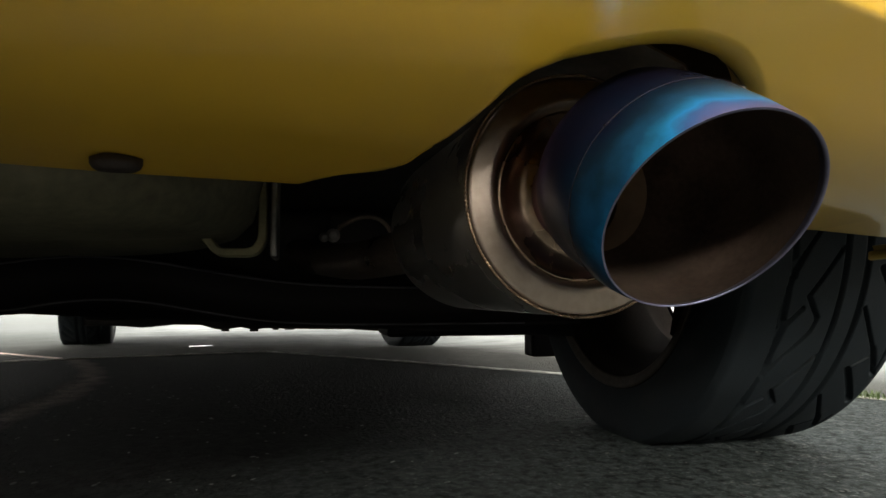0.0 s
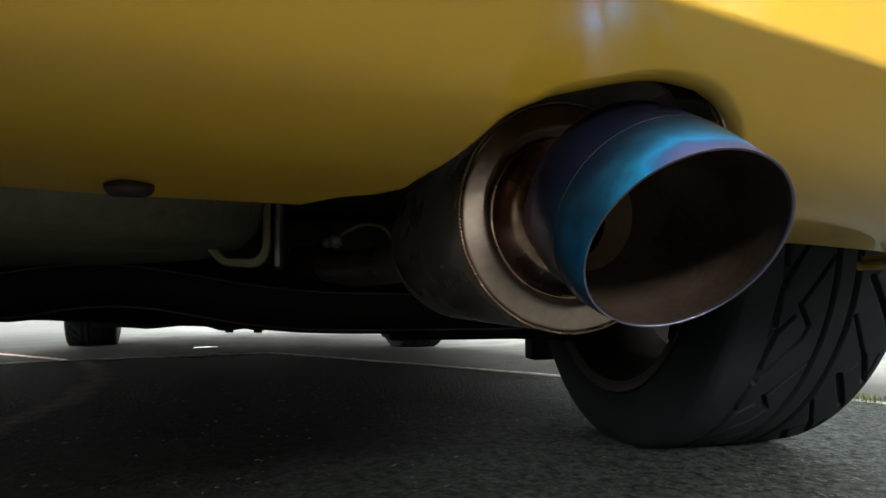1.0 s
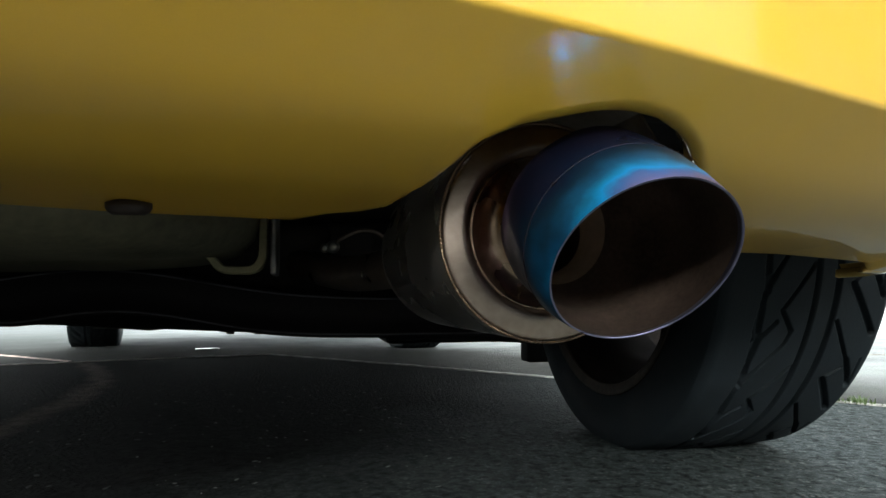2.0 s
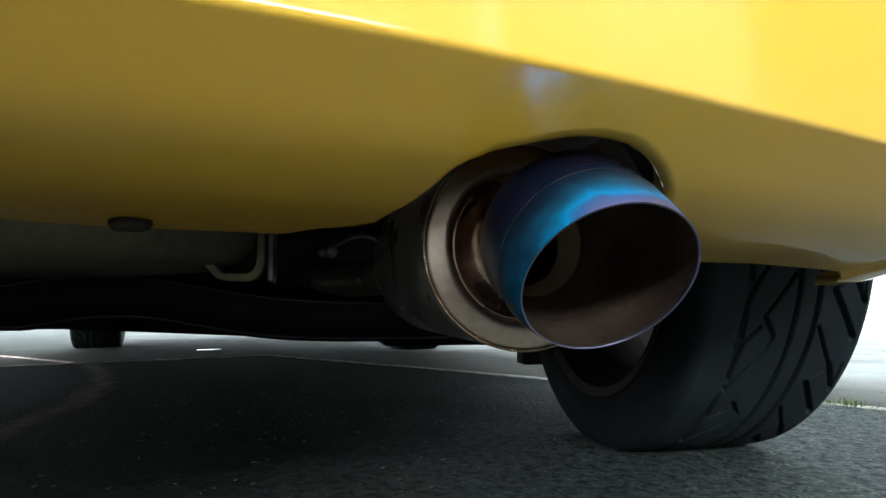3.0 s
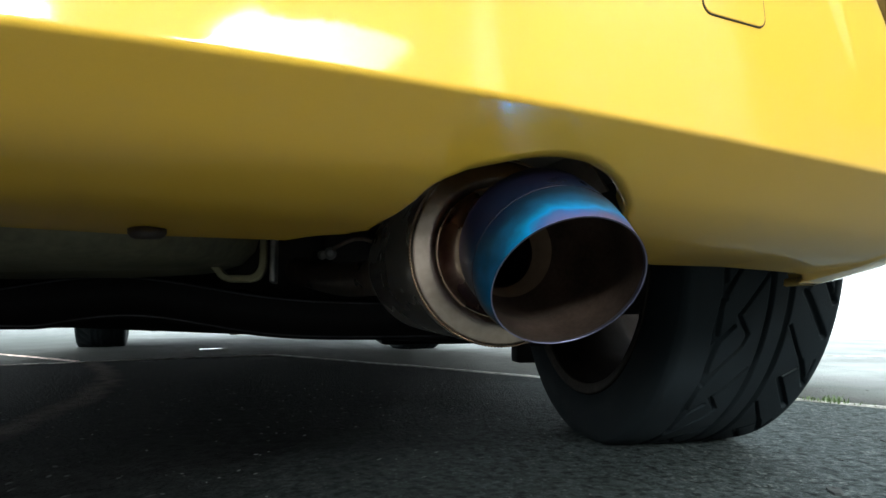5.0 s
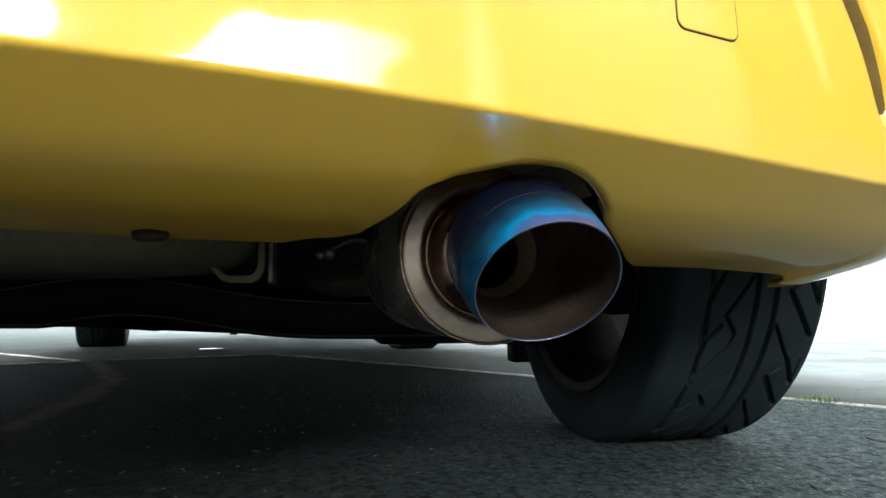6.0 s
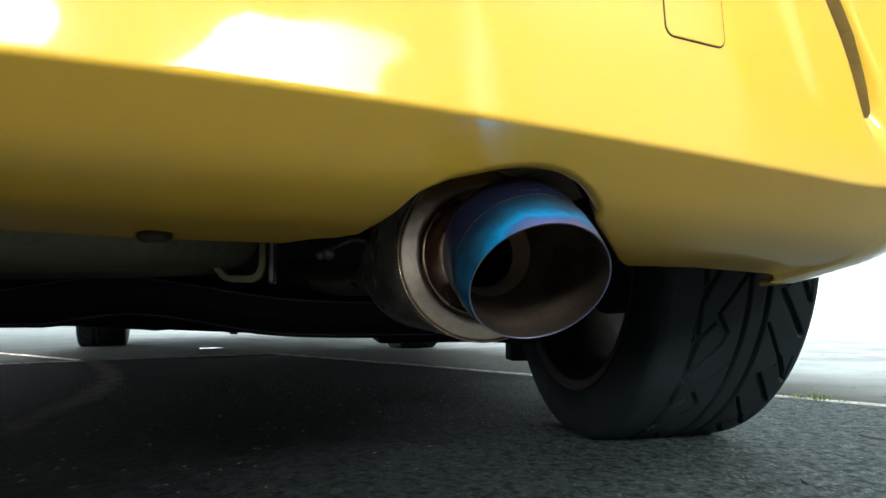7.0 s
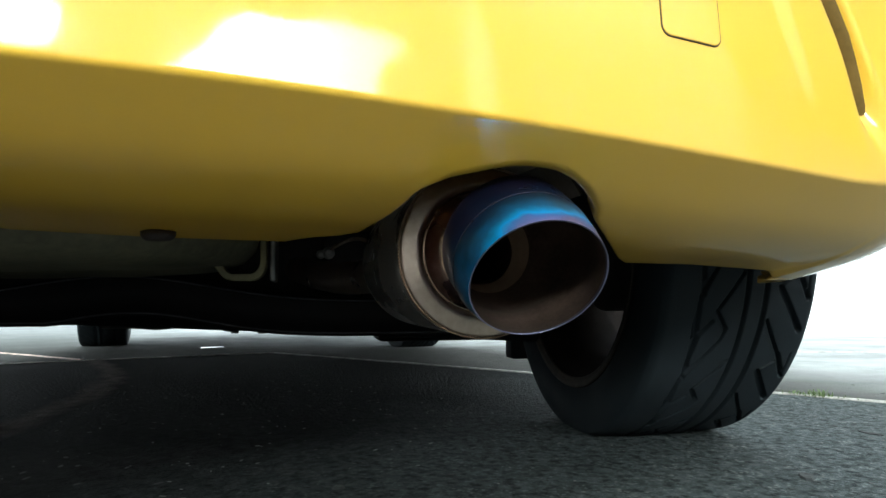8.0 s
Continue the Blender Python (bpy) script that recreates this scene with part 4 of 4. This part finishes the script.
    for x, w, h in ((-0.085, 0.030, 0.008), (0.030, 0.034, 0.007), (0.118, 0.024, 0.006), (0.175, 0.040, 0.004)):
        z = float(np.interp(x, [p[0] for p in low_edge], [p[1] for p in low_edge]))
        part("clip", box("clip", (w, 0.03, h + 0.01), UNDERSEAL, 0.002), subframe, "", pose(x, 1.975, z - h / 2 + 0.005))


def body(parent):
    """The rest of the shell, plain: sides with wheel arches, sloping tail, roof and bonnet."""
    ys = sorted({round(v, 4) for v in [*np.linspace(-0.62, 3.25, 60), *np.linspace(-0.36, 0.36, 40), *np.linspace(2.16, 2.88, 40)]})
    cols = []
    for y in ys:
        low = 0.24
        for ya in (0.0, 2.52):
            if abs(y - ya) < 0.335:
                low = max(low, 0.29 + math.sqrt(0.335 ** 2 - (y - ya) ** 2))
        if y < -0.33:
            low = 0.60
        roof = float(np.interp(y, (-0.62, -0.56, -0.2, 0.3, 1.4, 1.8, 2.35, 3.0, 3.25), (0.66, 0.95, 1.40, 1.47, 1.46, 1.38, 0.98, 0.86, 0.62)))
        wide = float(np.interp(y, (-0.62, -0.5, -0.3, 2.8, 3.1, 3.25), (0.70, 0.82, 0.884, 0.884, 0.80, 0.62)))
        belt = min(0.85, roof - 0.03)
        mid = max(low + 0.01, 0.55)
        mid = min(mid, belt - 0.01)
        sec = [(wide - 0.03, low), (wide, low + 0.004), (wide, mid), (wide - 0.01, belt), (wide * 0.86, max(belt + 0.005, roof - 0.25)), (wide * 0.70, roof - 0.02), (wide * 0.45, roof), (0, roof + 0.01)]
        cols.append([Vector((x, y, z)) for x, z in sec] + [Vector((-x, y, z)) for x, z in reversed(sec[:-1])])
    n = len(cols[0])
    faces = grid_faces(len(cols), n)
    faces.append(tuple(range(n)))
    faces.append(tuple(range((len(cols) - 1) * n + n - 1, (len(cols) - 1) * n - 1, -1)))
    part("body_shell", mesh_of("body_shell", [v for c in cols for v in c], faces, PAINT), parent, "glossy yellow body shell")
    # inner arches close the wheel wells
    for s in (1, -1):
        for ya in (0.0, 2.52):
            verts = []
            for k in range(25):
                a = math.pi * k / 24
                for x in (0.60, 0.86):
                    verts.append((s * x, ya - 0.345 * math.cos(a), 0.28 + 0.345 * math.sin(a)))
            faces = grid_faces(25, 2) + [tuple(range(0, 50, 2))]
            part("wheel_arch_liner", mesh_of("wheel_arch_liner", verts, faces, BLACK_PLASTIC), parent, "black plastic wheel-arch liner")
    # inner sill and nose panels shut out light from above
    part("inner_panel", box("inner_panel", (1.15, 0.02, 0.22), UNDERSEAL, 0.004), parent, "", pose(0, -0.44, 0.43))


def build_car():
    car = tagged(new("car"), "parked yellow hatchback seen from low behind its rear bumper", "car")
    b = bumper(car)
    tow_cover(b)
    channel_shade(b)
    plug(b)
    wheels(car)
    muffler(car)
    underside(car)
    body(car)
    return car


land = ground()
seam((0.10, 1.73), (0.72, 0.93), 0.022, SEAM, land, 1)
seam((0.72, 0.93), (1.27, 0.19), 0.022, SEAM, land, 2)
seam((1.27, 0.19), (1.62, -0.30), 0.022, SEAM, land, 3)
seam((-1.60, 1.20), (0.10, 1.73), 0.022, SEAM_DULL, land, 4)
seam((-1.60, 2.60), (-0.56, 1.57), 0.024, SEAM_PINK, land, 5)
seam((1.60, 1.30), (3.2, 0.90), 0.022, SEAM_DULL, land, 6)


def grass_tufts():
    """Short blades that grow out of the joint beside the wheel."""
    rng = random.Random(4)
    verts, faces = [], []
    for x, y, count, tall in ((1.20, 0.27, 8, 0.014), (1.245, 0.215, 26, 0.020), (1.27, 0.18, 60, 0.030), (1.30, 0.14, 12, 0.016), (1.355, 0.075, 46, 0.026), (1.38, 0.04, 8, 0.012), (1.13, 0.37, 8, 0.010)):
        for k in range(count):
            p = Vector((x + rng.gauss(0, 0.010), y + rng.gauss(0, 0.011), 0.003))
            a, h = rng.uniform(0, 2 * math.pi), tall * rng.uniform(0.2, 0.5)
            lean = Vector((math.cos(a), math.sin(a), 0)) * h * rng.uniform(0.2, 0.9)
            side = Vector((-math.sin(a), math.cos(a), 0)) * rng.uniform(0.0007, 0.0014)
            i = len(verts)
            mid = p + lean * 0.4 + Vector((0, 0, h * 0.6))
            verts += [p - side, p + side, mid + side * 0.8, mid - side * 0.8, p + lean + Vector((0, 0, h))]
            faces += [(i, i + 1, i + 2, i + 3), (i + 3, i + 2, i + 4)]
    ob = new("grass_tufts", mesh_of("grass_tufts", verts, faces, GRASS))
    return tagged(ob, "short green grass growing out of the cement joint", "grass", kind="stuff")


def chips():
    """Loose flakes of stone and bitumen on the paving."""
    rng = random.Random(9)
    for name, mat, count, spread, label in (("asphalt_flakes", CHIP_DARK, 240, 0.9, "dark flakes of bitumen lying on the asphalt"), ("stone_chips", CHIP_PALE, 650, 0.5, "small pale stone chips on the asphalt")):
        verts, faces = [], []
        spots = [(0.305, -0.254), (1.07, -0.139), (0.81, -0.32), (0.22, -0.30), (0.50, -0.36)] if mat == CHIP_DARK else []
        for k in range(count):
            big = k < len(spots)
            p = Vector((*spots[k], 0)) if big else Vector((rng.uniform(-0.35, 1.5), rng.uniform(-0.5, 0.75), 0))
            if not big and 0.64 < p.x < 0.90 and abs(p.y) < 0.08:
                continue
            size = rng.uniform(0.010, 0.014) if big else spread * rng.uniform(0.0015, 0.0055)
            a, long = rng.uniform(0, 3.1), rng.uniform(1.0, 2.2)
            n = 7
            i = len(verts)
            for h, f in ((-0.001, 1.0), (size * 0.14, 0.86), (size * 0.18, 0.4)):
                for j in range(n):
                    b = 2 * math.pi * j / n
                    r = size * f * rng.uniform(0.7, 1.1)
                    u, v = r * math.cos(b) * long, r * math.sin(b) * 0.7
                    verts.append(p + Vector((u * math.cos(a) - v * math.sin(a), u * math.sin(a) + v * math.cos(a), h * rng.uniform(0.8, 1.2))))
            for q in range(2):
                for j in range(n):
                    faces.append((i + q * n + j, i + q * n + (j + 1) % n, i + (q + 1) * n + (j + 1) % n, i + (q + 1) * n + j))
            faces.append(tuple(range(i + 2 * n, i + 3 * n)))
        tagged(new(name, mesh_of(name, verts, faces, mat, False)), label, "gravel", kind="stuff")


def puddle():
    """A small leftover puddle on the paving under the car's nose."""
    verts = [(0.0, 0.0, 0.0)]
    n = 40
    for f, h in ((0.55, 0.0), (0.93, -0.0002), (1.0, -0.0025)):
        for k in range(n):
            a = 2 * math.pi * k / n
            r = f * (1 + 0.16 * math.sin(2 * a + 0.6) + 0.10 * math.sin(5 * a))
            verts.append((0.044 * r * math.cos(a), 0.042 * r * math.sin(a), h))
    faces = [(0, 1 + k, 1 + (k + 1) % n) for k in range(n)]
    for q in range(2):
        faces += [(1 + q * n + k, 1 + (q + 1) * n + k, 1 + (q + 1) * n + (k + 1) % n, 1 + q * n + (k + 1) % n) for k in range(n)]
    ob = new("puddle", mesh_of("puddle", verts, faces, WATER))
    ob.matrix_world = pose(-0.203, 2.115, ground_dip(-0.203, 2.115) + 0.004)
    return tagged(ob, "small shallow puddle that mirrors the bright sky", "puddle")


grass_tufts()
chips()
puddle()
build_car()



# ---- behind, out of view: an added high wall with two long openings, which the paint mirrors ----
PLASTER = material("weathered_plaster", (0.47, 0.45, 0.41), 0.9, vary=0.3, grain=0.4, grain_size=60.0, wear_size=1.2)
WHITE_PLASTER = material("white_plaster", (0.74, 0.72, 0.67), 0.9, vary=0.15, grain=0.3, grain_size=60.0, wear_size=0.8)
DARK_PLASTER = material("brown_plaster", (0.15, 0.125, 0.09), 0.9, vary=0.4, grain=0.4, grain_size=60.0, wear_size=1.0)


def wall_back():
    """An unseen plastered wall added far behind to hide low sky; two ragged openings lie between its broken sill and
    lintel.
    """
    d = (-8.35, -8.1)
    bm = bmesh.new()
    rng = random.Random(12)

    def piece(ring):
        a = [bm.verts.new((w, d[0], z)) for w, z in ring]
        b = [bm.verts.new((w, d[1], z)) for w, z in ring]
        bm.faces.new(a)
        bm.faces.new(b[::-1])
        for k in range(4):
            bm.faces.new((a[k], b[k], b[(k + 1) % 4], a[(k + 1) % 4]))
    for w0, w1, top in ((-30, -3.0, 6.2), (0.9, 2.5, 6.2), (7.7, 9.6, 8.6)):
        piece(((w0, 0), (w1, 0), (w1, top), (w0, top)))
    openings = (
        (6.2, ((-3.0, 3.1), (0.70, 3.2), (0.9, 3.5)), ((-3.0, 4.0), (-0.1, 3.85), (0.9, 3.6))),
        (8.6, ((2.5, 3.0), (4.4, 2.9), (6.75, 2.95), (6.85, 4.3), (7.7, 4.95)), ((2.5, 3.15), (3.8, 4.4), (4.5, 4.5), (5.8, 4.82), (7.7, 5.06))),
    )
    for top, sill, lintel in openings:
        ws = np.linspace(sill[0][0], sill[-1][0], 55)
        low = [float(np.interp(w, [p[0] for p in sill], [p[1] for p in sill])) + rng.uniform(-0.04, 0.04) for w in ws]
        high = [float(np.interp(w, [p[0] for p in lintel], [p[1] for p in lintel])) + rng.uniform(-0.07, 0.05) for w in ws]
        for k in range(54):
            piece(((ws[k], 0), (ws[k + 1], 0), (ws[k + 1], low[k + 1]), (ws[k], low[k])))
            piece(((ws[k], high[k]), (ws[k + 1], high[k + 1]), (ws[k + 1], top), (ws[k], top)))
    ob = new("wall_back", from_bm("wall_back", bm, PLASTER, False))
    ob.matrix_world = pose(0, 0, 0, 0, 0, -10.9)
    return tagged(ob, "unseen plaster wall added behind, with two openings the paint mirrors", "wall", kind="structure")


wall_back()


def wall_side(name, w, y0, y1, tall, mat, label):
    """An unseen plain wall added on one side to shape the light and reflections."""
    ob = new(name, box(name, (0.25, y1 - y0, tall), mat, 0.0))
    ob.matrix_world = pose(0, 0, 0, 0, 0, -10.9) @ pose(w, (y0 + y1) / 2, tall / 2)
    return tagged(ob, label, "wall", kind="structure")


# out of view: the white one is mirrored, the dark ones block sky light
wall_side("mirrored_wall_right", 9.725, -8.35, -2.3, 8.6, WHITE_PLASTER, "unseen white wall added for its pale reflection in the paint")
wall_side("sky_block_right", 9.725, -2.3, 5.0, 9.0, DARK_PLASTER, "unseen dark brown wall added to block sky light")
wall_side("sky_block_left", -3.8, -8.05, 0.3, 6.4, DARK_PLASTER, "unseen dark brown wall added to block sky light")
